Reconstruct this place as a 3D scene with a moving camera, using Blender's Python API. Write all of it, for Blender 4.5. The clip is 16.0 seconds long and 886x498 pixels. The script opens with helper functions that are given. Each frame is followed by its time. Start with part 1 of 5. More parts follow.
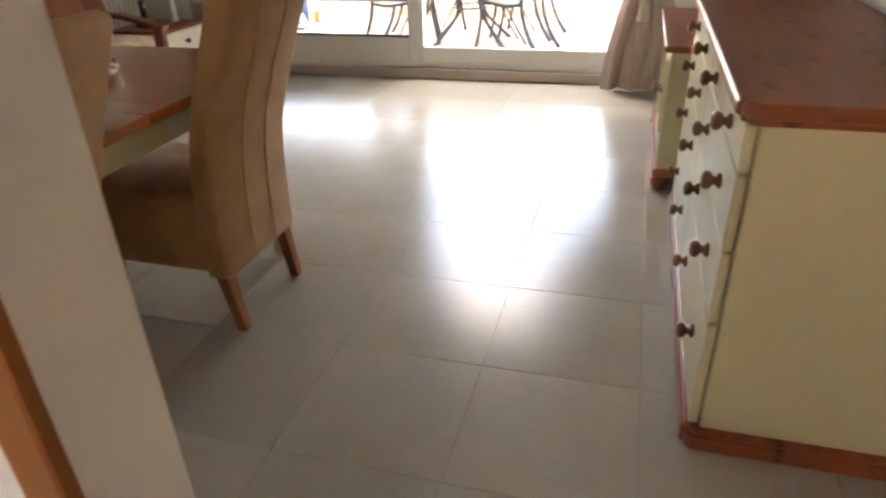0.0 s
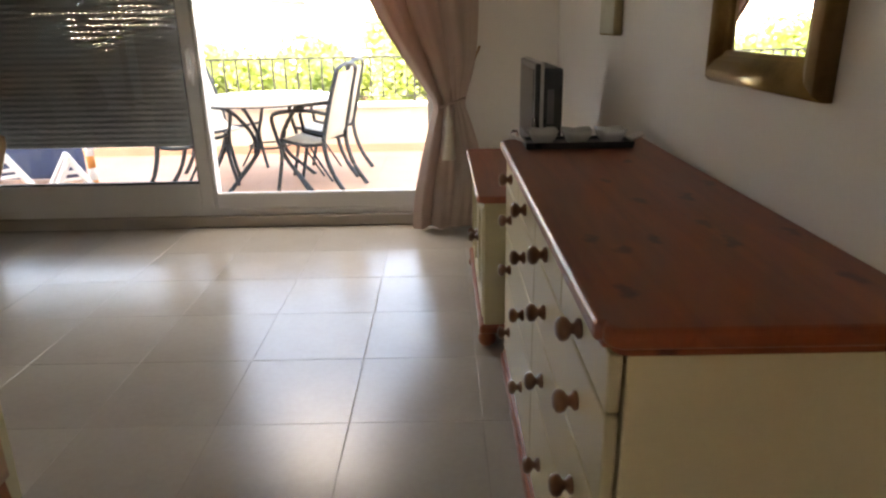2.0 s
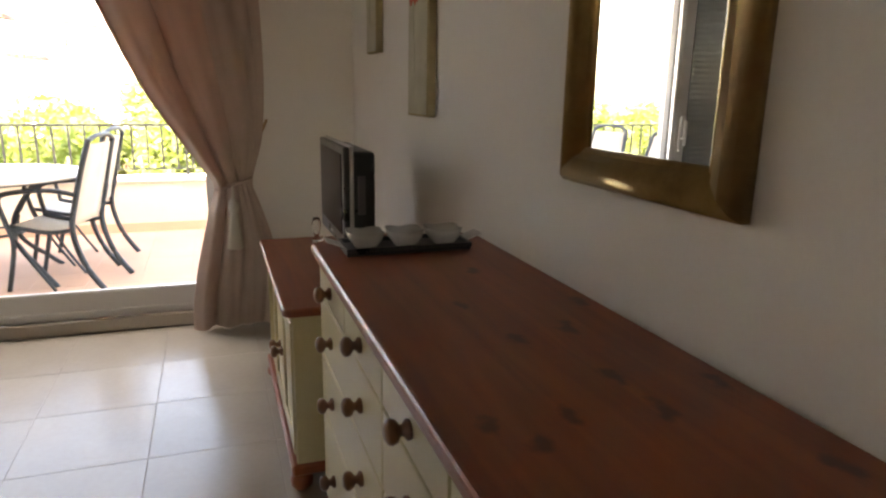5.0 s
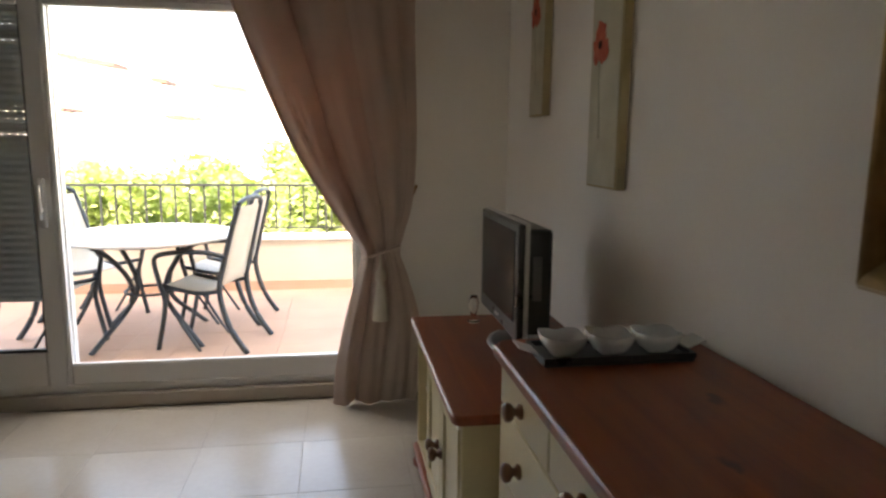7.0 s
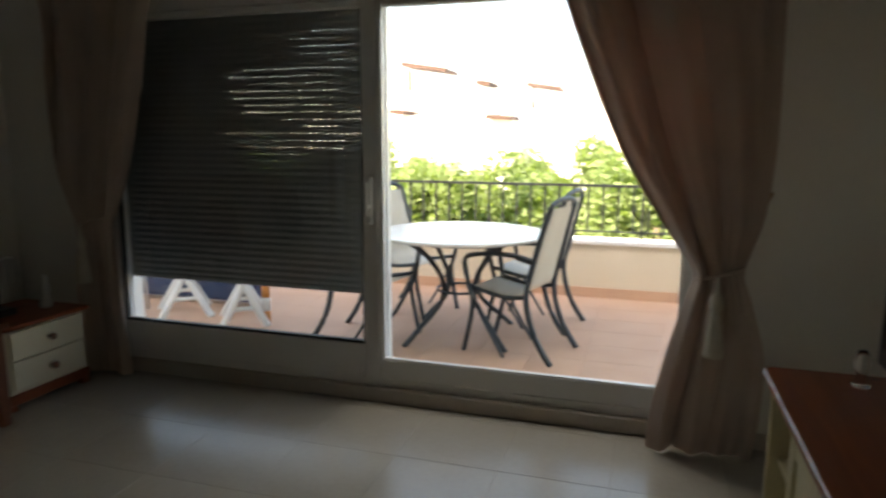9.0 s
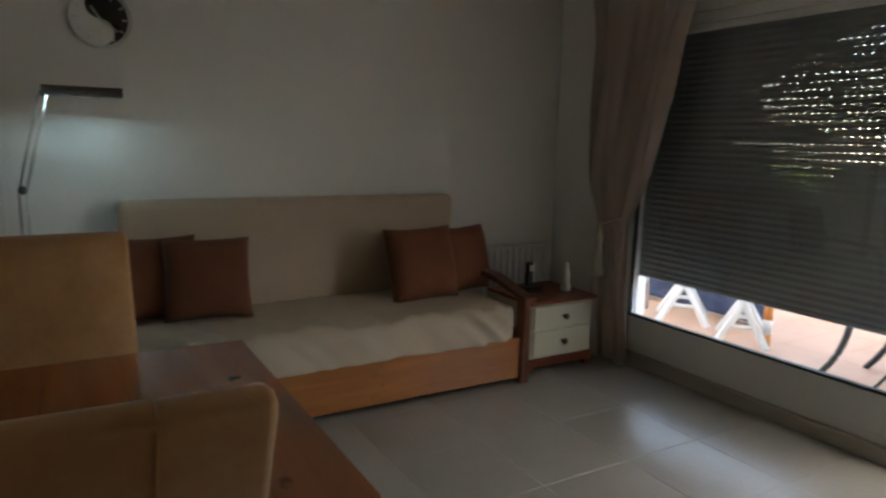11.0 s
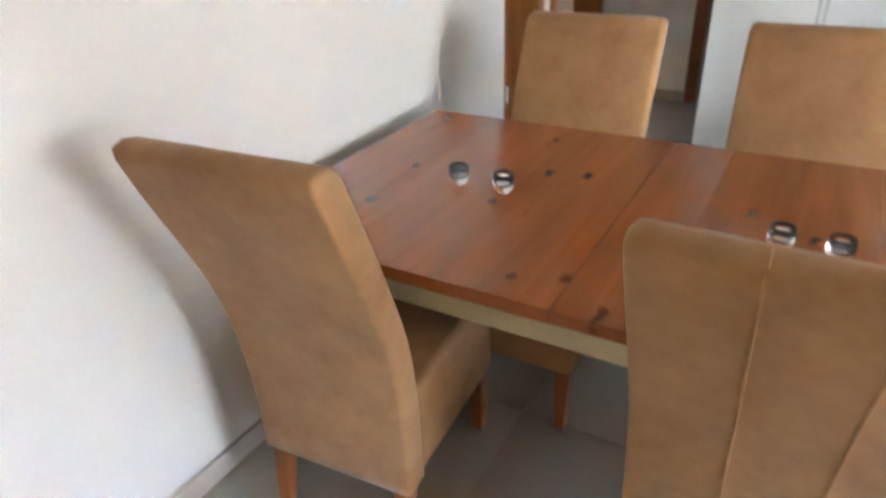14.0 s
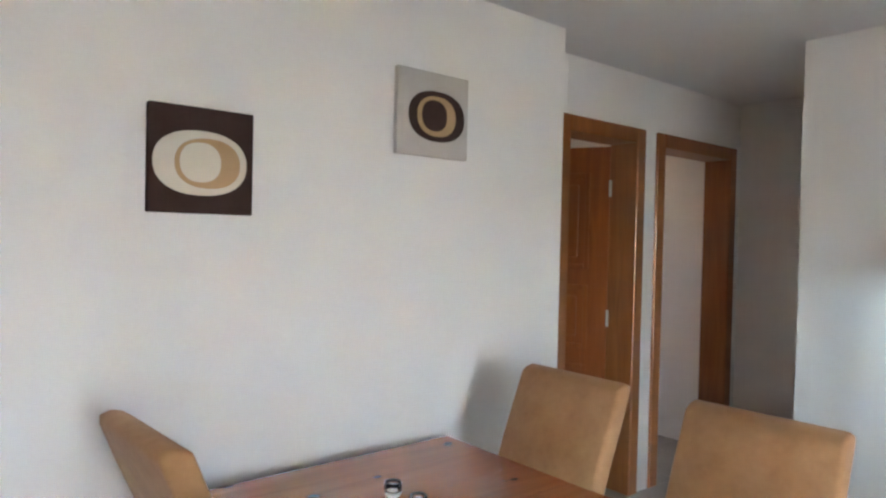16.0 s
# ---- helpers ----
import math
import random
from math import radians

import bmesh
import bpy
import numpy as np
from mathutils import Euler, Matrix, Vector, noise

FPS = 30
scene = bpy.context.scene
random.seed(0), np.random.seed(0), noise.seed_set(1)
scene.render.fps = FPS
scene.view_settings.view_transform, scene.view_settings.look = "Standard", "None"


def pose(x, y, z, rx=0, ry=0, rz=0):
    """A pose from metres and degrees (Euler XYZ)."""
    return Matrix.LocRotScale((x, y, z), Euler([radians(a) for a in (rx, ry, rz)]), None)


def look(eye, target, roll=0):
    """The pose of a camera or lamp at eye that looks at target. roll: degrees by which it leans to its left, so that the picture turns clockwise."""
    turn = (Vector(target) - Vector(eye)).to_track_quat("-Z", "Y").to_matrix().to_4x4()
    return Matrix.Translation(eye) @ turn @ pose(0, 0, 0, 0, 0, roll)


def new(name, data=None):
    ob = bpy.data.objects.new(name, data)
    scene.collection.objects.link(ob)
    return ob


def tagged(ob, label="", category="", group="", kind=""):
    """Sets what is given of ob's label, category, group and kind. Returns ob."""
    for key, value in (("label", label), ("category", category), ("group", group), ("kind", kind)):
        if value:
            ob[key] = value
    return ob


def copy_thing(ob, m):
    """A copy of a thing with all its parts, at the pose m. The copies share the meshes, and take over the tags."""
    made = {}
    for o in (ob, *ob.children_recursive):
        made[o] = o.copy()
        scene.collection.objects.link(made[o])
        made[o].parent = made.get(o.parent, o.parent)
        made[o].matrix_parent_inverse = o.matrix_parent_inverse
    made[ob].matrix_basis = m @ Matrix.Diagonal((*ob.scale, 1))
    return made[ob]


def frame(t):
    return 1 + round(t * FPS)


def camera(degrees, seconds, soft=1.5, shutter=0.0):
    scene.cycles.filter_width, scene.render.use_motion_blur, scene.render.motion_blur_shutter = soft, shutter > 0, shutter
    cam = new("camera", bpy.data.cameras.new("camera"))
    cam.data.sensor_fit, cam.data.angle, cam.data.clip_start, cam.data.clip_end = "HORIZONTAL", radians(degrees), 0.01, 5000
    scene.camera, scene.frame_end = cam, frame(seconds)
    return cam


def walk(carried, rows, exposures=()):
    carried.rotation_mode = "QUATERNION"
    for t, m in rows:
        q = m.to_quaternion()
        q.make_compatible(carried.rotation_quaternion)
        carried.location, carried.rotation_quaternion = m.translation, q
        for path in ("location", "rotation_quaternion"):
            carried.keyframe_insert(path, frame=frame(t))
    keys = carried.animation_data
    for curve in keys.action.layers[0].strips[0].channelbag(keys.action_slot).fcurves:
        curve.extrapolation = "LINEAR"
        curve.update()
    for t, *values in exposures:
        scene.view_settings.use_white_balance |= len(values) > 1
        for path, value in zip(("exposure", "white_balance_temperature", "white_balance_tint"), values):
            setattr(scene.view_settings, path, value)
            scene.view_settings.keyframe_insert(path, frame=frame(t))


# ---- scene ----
cam = camera(68.0, 16.0, soft=2.3, shutter=0.3)
PATH = [
    (0, (-0.715, 0.225, 1.231), (-1.218, 1.908, 0.274), -2.1),
    (0.5, (-0.686, 0.298, 1.232), (-1.013, 2.02, 0.269), -2.0),
    (1, (-0.694, 0.451, 1.24), (-0.936, 2.219, 0.336), -2.0),
    (1.5, (-0.73, 0.63, 1.26), (-0.817, 2.487, 0.522), -2.0),
    (2, (-0.727, 0.72, 1.263), (-0.73, 2.612, 0.614), -1.1),
    (2.5, (-0.673, 0.839, 1.274), (-0.613, 2.764, 0.732), -0.4),
    (3, (-0.627, 0.914, 1.288), (-0.425, 2.843, 0.801), 1.4),
    (3.5, (-0.623, 0.966, 1.283), (-0.273, 2.865, 0.764), 0.9),
    (5.8, (-0.826, 1.351, 1.322), (-0.138, 3.18, 0.894), 1.4),
    (6, (-0.826, 1.397, 1.328), (-0.193, 3.248, 0.914), 1.5),
    (6.5, (-0.837, 1.469, 1.337), (-0.375, 3.383, 0.986), 1.4),
    (7, (-0.884, 1.54, 1.345), (-0.572, 3.49, 1.027), 0.6),
    (7.5, (-0.95, 1.653, 1.357), (-0.758, 3.616, 1.025), 0.7),
    (8, (-1.01, 1.744, 1.361), (-0.909, 3.721, 1.076), -0.0),
    (8.5, (-1.062, 1.8, 1.355), (-1.103, 3.777, 1.054), 0.1),
    (9, (-0.977, 1.952, 1.343), (-1.56, 3.836, 1.012), 0.2),
    (9.5, (-0.999, 1.977, 1.329), (-1.931, 3.718, 1.015), 1.0),
    (10, (-1.01, 1.986, 1.325), (-2.233, 3.534, 1.0), 1.2),
    (10.2, (-1.007, 1.983, 1.325), (-2.349, 3.428, 0.994), 1.4),
    (12.5, (-0.918, 1.782, 1.371), (-2.838, 2.064, 0.885), 1.4),
    (13, (-0.939, 1.773, 1.339), (-2.788, 1.877, 0.582), 2.4),
    (13.5, (-0.958, 1.763, 1.354), (-2.607, 1.421, 0.275), -0.4),
    (14, (-0.973, 1.863, 1.42), (-2.475, 0.961, 0.455), -2.4),
    (14.5, (-0.978, 2.046, 1.457), (-2.427, 0.848, 0.775), -2.0),
    (15, (-1.036, 2.364, 1.456), (-2.385, 0.941, 1.063), -0.5),
    (15.5, (-1.082, 2.547, 1.515), (-2.397, 1.042, 1.439), -1.6),
    (16, (-1.209, 2.668, 1.522), (-2.483, 1.126, 1.489), 1.3),
]
EXPOSURES = [(0.0, 5.2, 9300, 18), (0.5, 4.75, 9500, 19), (1.5, 4.3, 9300, 20), (3.5, 3.85, 9600, 21), (6.0, 4.25, 9200, 20), (7.5, 3.35, 8600, 16), (8.5, 2.8, 8300, 12), (9.0, 2.55, 8500, 9), (10.2, 2.7, 8500, 7), (12.3, 5.45, 7400, 22), (13.0, 5.75, 7500, 22), (14.0, 6.15, 7500, 19), (15.0, 5.75, 7400, 18), (15.5, 5.5, 7200, 17), (16.0, 5.75, 7000, 17)]
walk(cam, [(t, look(eye, target, roll)) for t, eye, target, roll in PATH], EXPOSURES)

# ---- daylight ----
world = bpy.data.worlds.new("sky")
scene.world = world
world.use_nodes = True
wn = world.node_tree.nodes
sky = wn.new("ShaderNodeTexSky")
sky.sky_type, sky.sun_disc = "NISHITA", False
sky.sun_elevation, sky.sun_rotation = radians(52), radians(205)
sky.air_density, sky.dust_density = 1.0, 1.5
bg = wn["Background"]
bg.inputs["Strength"].default_value = 0.15
world.node_tree.links.new(sky.outputs[0], bg.inputs["Color"])
sun = new("sun", bpy.data.lights.new("sun", "SUN"))
sun.data.energy, sun.data.angle, sun.data.color = 4.8, radians(0.6), (1.0, 0.95, 0.87)
# the sun stands behind the house, high, and lights the facades across the street
az, el = radians(205), radians(52)
sun.matrix_world = look((0, 0, 30), (-math.sin(az) * math.cos(el), -math.cos(az) * math.cos(el), 30 - math.sin(el)))

# area lamp added out of view under the overhang, standing in for sky light
glow = new("sky_fill_lamp", bpy.data.lights.new("sky_fill_lamp", "AREA"))
glow.data.shape, glow.data.size, glow.data.size_y, glow.data.energy, glow.data.color = "RECTANGLE", 1.5, 0.5, 3.5, (0.93, 0.97, 1.0)
glow.matrix_world = look((-1.5, 5.75, 2.55), (-1.9, 2.2, 0.9))

# ---- materials ----
def surface(name, a, b, rough=0.6, scale=6.0, bump=0.08, fine=120.0, metal=0.0, stretch=(1, 1, 1), rough_var=0.1, spec=0.5, random_tone=0.0, emit=None, sheen=0.0):
    """Two tones mixed by coarse and fine noise, with fine relief."""
    m = bpy.data.materials.new(name)
    m.use_nodes = True
    n, l = m.node_tree.nodes, m.node_tree.links
    p = n["Principled BSDF"]
    tc, mp = n.new("ShaderNodeTexCoord"), n.new("ShaderNodeMapping")
    mp.inputs["Scale"].default_value = stretch
    l.new(tc.outputs["Object"], mp.inputs[0])
    n1, n2, mx, ad = n.new("ShaderNodeTexNoise"), n.new("ShaderNodeTexNoise"), n.new("ShaderNodeMix"), n.new("ShaderNodeMath")
    n1.inputs["Scale"].default_value, n1.inputs["Detail"].default_value = scale, 5
    n2.inputs["Scale"].default_value, n2.inputs["Detail"].default_value = fine, 3
    l.new(mp.outputs[0], n1.inputs["Vector"]), l.new(mp.outputs[0], n2.inputs["Vector"])
    ad.operation = "MULTIPLY_ADD"
    l.new(n2.outputs[0], ad.inputs[0])
    ad.inputs[1].default_value = 0.3
    l.new(n1.outputs[0], ad.inputs[2])
    rp = n.new("ShaderNodeMapRange")
    rp.inputs[1].default_value, rp.inputs[2].default_value = 0.42, 0.9
    l.new(ad.outputs[0], rp.inputs[0])
    mx.data_type = "RGBA"
    mx.inputs["A"].default_value, mx.inputs["B"].default_value = (*a, 1), (*b, 1)
    l.new(rp.outputs[0], mx.inputs["Factor"])
    colour = mx.outputs["Result"]
    if random_tone:
        oi, hs, mr = n.new("ShaderNodeObjectInfo"), n.new("ShaderNodeHueSaturation"), n.new("ShaderNodeMapRange")
        mr.inputs[3].default_value, mr.inputs[4].default_value = 1 - random_tone, 1 + random_tone
        l.new(oi.outputs["Random"], mr.inputs[0]), l.new(mr.outputs[0], hs.inputs["Value"]), l.new(colour, hs.inputs["Color"])
        colour = hs.outputs[0]
    l.new(colour, p.inputs["Base Color"])
    rr = n.new("ShaderNodeMapRange")
    rr.inputs[3].default_value, rr.inputs[4].default_value = max(0.02, rough - rough_var), min(1, rough + rough_var)
    l.new(n1.outputs[0], rr.inputs[0]), l.new(rr.outputs[0], p.inputs["Roughness"])
    p.inputs["Metallic"].default_value, p.inputs["Specular IOR Level"].default_value = metal, spec
    if sheen:
        p.inputs["Sheen Weight"].default_value = sheen
    if bump:
        bp = n.new("ShaderNodeBump")
        bp.inputs["Strength"].default_value, bp.inputs["Distance"].default_value = bump, 0.01
        l.new(ad.outputs[0], bp.inputs["Height"]), l.new(bp.outputs[0], p.inputs["Normal"])
    if emit:
        p.inputs["Emission Color"].default_value, p.inputs["Emission Strength"].default_value = (*emit[0], 1), emit[1]
    return m


def wood(name, a, b, knot, along="Y", rough=0.35, knots=0.0, spec=0.5, random_tone=0.0, coat=0.0, knot_scale=5.0):
    """Grain streaks along an axis, with round dark knots."""
    m = bpy.data.materials.new(name)
    m.use_nodes = True
    n, l = m.node_tree.nodes, m.node_tree.links
    p = n["Principled BSDF"]
    tc, mp = n.new("ShaderNodeTexCoord"), n.new("ShaderNodeMapping")
    st = [14.0, 14.0, 14.0]
    st["XYZ".index(along)] = 1.1
    mp.inputs["Scale"].default_value = st
    ad = n.new("ShaderNodeVectorMath")
    ad.operation = "ADD"
    oi = n.new("ShaderNodeObjectInfo")
    vm = n.new("ShaderNodeVectorMath")
    vm.operation = "SCALE"
    vm.inputs[0].default_value, vm.inputs["Scale"].default_value = (3, 5, 7), 1
    l.new(oi.outputs["Random"], vm.inputs["Scale"])
    l.new(tc.outputs["Object"], ad.inputs[0]), l.new(vm.outputs[0], ad.inputs[1])
    l.new(ad.outputs[0], mp.inputs[0])
    n1 = n.new("ShaderNodeTexNoise")
    n1.inputs["Scale"].default_value, n1.inputs["Detail"].default_value, n1.inputs["Distortion"].default_value = 1.6, 8, 0.8
    l.new(mp.outputs[0], n1.inputs["Vector"])
    rp = n.new("ShaderNodeMapRange")
    rp.inputs[1].default_value, rp.inputs[2].default_value = 0.3, 0.75
    l.new(n1.outputs[0], rp.inputs[0])
    mx = n.new("ShaderNodeMix")
    mx.data_type = "RGBA"
    mx.inputs["A"].default_value, mx.inputs["B"].default_value = (*a, 1), (*b, 1)
    l.new(rp.outputs[0], mx.inputs["Factor"])
    colour = mx.outputs["Result"]
    if knots:
        mk, vo, kr, m2 = n.new("ShaderNodeMapping"), n.new("ShaderNodeTexVoronoi"), n.new("ShaderNodeMapRange"), n.new("ShaderNodeMix")
        ks = [1.0, 1.0, 1.0]
        ks["XYZ".index(along)] = 0.55
        mk.inputs["Scale"].default_value = ks
        kn, kv = n.new("ShaderNodeTexNoise"), n.new("ShaderNodeVectorMath")
        kn.inputs["Scale"].default_value, kn.inputs["Detail"].default_value = 22, 3
        kv.operation = "MULTIPLY_ADD"
        kv.inputs[1].default_value = (0.05, 0.05, 0.0)
        l.new(ad.outputs[0], mk.inputs[0]), l.new(ad.outputs[0], kn.inputs["Vector"])
        l.new(kn.outputs["Color"], kv.inputs[0]), l.new(mk.outputs[0], kv.inputs[2]), l.new(kv.outputs[0], vo.inputs["Vector"])
        vo.voronoi_dimensions = "2D"
        vo.inputs["Scale"].default_value = knot_scale
        kr.inputs[1].default_value, kr.inputs[2].default_value, kr.inputs[3].default_value, kr.inputs[4].default_value = knots * 0.4, knots, 0.9, 0
        l.new(vo.outputs["Distance"], kr.inputs[0])
        m2.data_type = "RGBA"
        some, pick, sx = n.new("ShaderNodeMath"), n.new("ShaderNodeMath"), n.new("ShaderNodeSeparateColor")
        some.operation, pick.operation = "GREATER_THAN", "MULTIPLY"
        some.inputs[1].default_value = 0.55
        l.new(vo.outputs["Color"], sx.inputs[0]), l.new(sx.outputs[0], some.inputs[0])
        l.new(kr.outputs[0], pick.inputs[0]), l.new(some.outputs[0], pick.inputs[1])
        l.new(pick.outputs[0], m2.inputs["Factor"]), l.new(colour, m2.inputs["A"])
        m2.inputs["B"].default_value = (*knot, 1)
        colour = m2.outputs["Result"]
    if random_tone:
        hs, mr = n.new("ShaderNodeHueSaturation"), n.new("ShaderNodeMapRange")
        mr.inputs[3].default_value, mr.inputs[4].default_value = 1 - random_tone, 1 + random_tone
        l.new(oi.outputs["Random"], mr.inputs[0]), l.new(mr.outputs[0], hs.inputs["Value"]), l.new(colour, hs.inputs["Color"])
        colour = hs.outputs[0]
    l.new(colour, p.inputs["Base Color"])
    p.inputs["Roughness"].default_value, p.inputs["Specular IOR Level"].default_value = rough, spec
    p.inputs["Coat Weight"].default_value, p.inputs["Coat Roughness"].default_value = coat, 0.18
    bp = n.new("ShaderNodeBump")
    bp.inputs["Strength"].default_value, bp.inputs["Distance"].default_value = 0.06, 0.004
    l.new(n1.outputs[0], bp.inputs["Height"]), l.new(bp.outputs[0], p.inputs["Normal"])
    return m


def clear(name, tint=(1, 1, 1), rough=0.0, ior=1.45):
    m = bpy.data.materials.new(name)
    m.use_nodes = True
    p = m.node_tree.nodes["Principled BSDF"]
    p.inputs["Base Color"].default_value, p.inputs["Roughness"].default_value = (*tint, 1), rough
    p.inputs["Transmission Weight"].default_value, p.inputs["IOR"].default_value = 1.0, ior
    return m


M = {}
M["wall"] = surface("plaster_white", (0.80, 0.781, 0.745), (0.85, 0.836, 0.805), 0.85, 1.5, 0.05, 90, rough_var=0.05, spec=0.25)
M["ceiling"] = surface("ceiling_white", (0.76, 0.75, 0.73), (0.80, 0.79, 0.77), 0.9, 1.2, 0.04, 60, spec=0.2)
M["tile"] = surface("floor_tile", (0.36, 0.33, 0.29), (0.43, 0.40, 0.355), 0.25, 2.2, 0.012, 40, rough_var=0.07, random_tone=0.035, spec=0.5)
M["grout"] = surface("grout", (0.27, 0.245, 0.21), (0.32, 0.29, 0.255), 0.7, 6, 0.05)
M["skirt"] = surface("skirting_stone", (0.42, 0.37, 0.32), (0.50, 0.45, 0.40), 0.45, 3, 0.03)
M["pvc"] = surface("white_frame", (0.78, 0.78, 0.77), (0.82, 0.82, 0.81), 0.35, 3, 0.01, 60, rough_var=0.05)
M["slat"] = surface("shutter_slat", (0.19, 0.20, 0.185), (0.24, 0.25, 0.235), 0.5, 4, 0.02)
M["rubber"] = surface("black_gasket", (0.02, 0.02, 0.022), (0.03, 0.03, 0.03), 0.6, 10, 0.02)
M["cream"] = surface("cream_paint", (0.55, 0.465, 0.27), (0.61, 0.525, 0.32), 0.42, 3, 0.03, 70, rough_var=0.06)
M["white_drawer"] = surface("ivory_paint", (0.74, 0.68, 0.53), (0.78, 0.73, 0.59), 0.45, 3, 0.03, 70)
M["pine"] = wood("varnished_pine", (0.29, 0.066, 0.018), (0.18, 0.037, 0.011), (0.080, 0.016, 0.006), "Y", 0.42, 0.16, coat=0.12, knot_scale=8.0)
M["pine_x"] = wood("varnished_pine_table", (0.44, 0.135, 0.040), (0.32, 0.088, 0.025), (0.14, 0.032, 0.010), "X", 0.20, 0.11, random_tone=0.02, coat=0.6, knot_scale=7.0)
M["pine_knob"] = wood("turned_pine", (0.21, 0.085, 0.03), (0.14, 0.052, 0.02), (0.08, 0.03, 0.01), "X", 0.3, 0, coat=0.4)
M["pine_sofa"] = wood("honey_pine", (0.50, 0.185, 0.052), (0.37, 0.125, 0.036), (0.12, 0.035, 0.012), "Y", 0.35, 0.15, coat=0.25, knot_scale=3.5)
M["arm_wood"] = wood("dark_arm_wood", (0.20, 0.065, 0.03), (0.13, 0.04, 0.02), (0.05, 0.02, 0.01), "X", 0.35, 0, coat=0.3)
M["leg_wood"] = wood("chair_leg_wood", (0.34, 0.105, 0.032), (0.24, 0.07, 0.02), (0.1, 0.03, 0.01), "Z", 0.35, 0, coat=0.3)
M["door_wood"] = wood("door_wood", (0.38, 0.11, 0.026), (0.26, 0.066, 0.016), (0.08, 0.02, 0.01), "Z", 0.35, 0, coat=0.3)
M["casing_wood"] = wood("casing_wood", (0.36, 0.125, 0.035), (0.25, 0.08, 0.02), (0.1, 0.03, 0.01), "Z", 0.35, 0, coat=0.3)
M["suede"] = surface("tan_suede", (0.40, 0.200, 0.088), (0.54, 0.300, 0.145), 0.95, 9, 0.2, 45, rough_var=0.05, spec=0.15, sheen=0.2)
M["piping"] = surface("tan_piping", (0.42, 0.26, 0.14), (0.48, 0.31, 0.18), 0.9, 10, 0.1, spec=0.15)
M["brown_cloth"] = surface("brown_cushion_cloth", (0.17, 0.062, 0.034), (0.24, 0.09, 0.05), 0.95, 5, 0.25, 220, spec=0.1, sheen=0.08)
M["beige_cloth"] = surface("beige_sofa_cloth", (0.51, 0.385, 0.285), (0.57, 0.44, 0.335), 0.95, 3, 0.2, 160, spec=0.1, sheen=0.2)
M["sheet_cloth"] = surface("cream_cover_cloth", (0.56, 0.45, 0.34), (0.64, 0.52, 0.40), 0.95, 4, 0.2, 140, spec=0.1)
M["steel"] = surface("brushed_steel", (0.55, 0.55, 0.54), (0.65, 0.65, 0.64), 0.35, 12, 0.02, metal=1.0)
M["black"] = surface("black_plastic", (0.012, 0.012, 0.014), (0.02, 0.02, 0.022), 0.3, 10, 0.02)
M["screen"] = surface("tv_screen", (0.010, 0.011, 0.013), (0.014, 0.015, 0.017), 0.16, 10, 0.0, rough_var=0.02, spec=0.2)
M["silver"] = surface("silver_plastic", (0.42, 0.42, 0.42), (0.50, 0.50, 0.50), 0.35, 10, 0.02, metal=0.4)
M["ceramic"] = surface("white_ceramic", (0.72, 0.71, 0.68), (0.78, 0.77, 0.74), 0.15, 8, 0.0, rough_var=0.04)
M["bowl"] = surface("grey_glaze", (0.46, 0.46, 0.44), (0.53, 0.53, 0.51), 0.12, 8, 0.0, rough_var=0.04)
M["gilt"] = surface("old_gold_frame", (0.22, 0.140, 0.055), (0.38, 0.250, 0.105), 0.32, 14, 0.12, 60, metal=0.6)
M["canvas_pale"] = surface("poppy_canvas", (0.50, 0.48, 0.38), (0.62, 0.60, 0.50), 0.85, 9, 0.15, 250, spec=0.2)
M["canvas_edge"] = surface("canvas_edge", (0.40, 0.33, 0.20), (0.47, 0.40, 0.26), 0.85, 9, 0.15, 250, spec=0.2)
M["poppy"] = surface("poppy_red", (0.46, 0.055, 0.03), (0.62, 0.17, 0.10), 0.8, 26, 0.1)
M["stem"] = surface("stem_green", (0.40, 0.40, 0.29), (0.46, 0.46, 0.35), 0.8, 30, 0.1)
M["choc"] = surface("chocolate_canvas", (0.045, 0.022, 0.018), (0.065, 0.035, 0.028), 0.8, 12, 0.15, 250, spec=0.2)
M["ivory"] = surface("ivory_oval", (0.60, 0.55, 0.46), (0.66, 0.61, 0.53), 0.8, 12, 0.1, 250, spec=0.2)
M["tan"] = surface("tan_oval", (0.42, 0.27, 0.14), (0.48, 0.32, 0.18), 0.8, 12, 0.1, 250, spec=0.2)
M["greige"] = surface("pale_grey_canvas", (0.52, 0.48, 0.44), (0.58, 0.54, 0.50), 0.8, 12, 0.15, 250, spec=0.2)
M["glass"] = clear("window_glass")
M["tumbler"] = clear("tumbler_glass", (0.99, 0.99, 0.99), 0.04, 1.42)
mirror_mat = bpy.data.materials.new("mirror_glass")
mirror_mat.use_nodes = True
mp_ = mirror_mat.node_tree.nodes["Principled BSDF"]
mp_.inputs["Base Color"].default_value, mp_.inputs["Metallic"].default_value, mp_.inputs["Roughness"].default_value = (0.9, 0.9, 0.9, 1), 1.0, 0.01
M["mirror"] = mirror_mat
M["terracotta"] = surface("terrace_tile", (0.50, 0.30, 0.20), (0.58, 0.37, 0.26), 0.7, 3, 0.05, 50, random_tone=0.06)
M["render_wall"] = surface("cream_render", (0.62, 0.54, 0.42), (0.68, 0.60, 0.48), 0.9, 3, 0.1, 90)
M["iron"] = surface("dark_iron", (0.008, 0.010, 0.012), (0.014, 0.017, 0.02), 0.75, 10, 0.03, spec=0.2)
M["chair_metal"] = surface("grey_green_metal", (0.02, 0.032, 0.042), (0.035, 0.048, 0.06), 0.5, 10, 0.02)
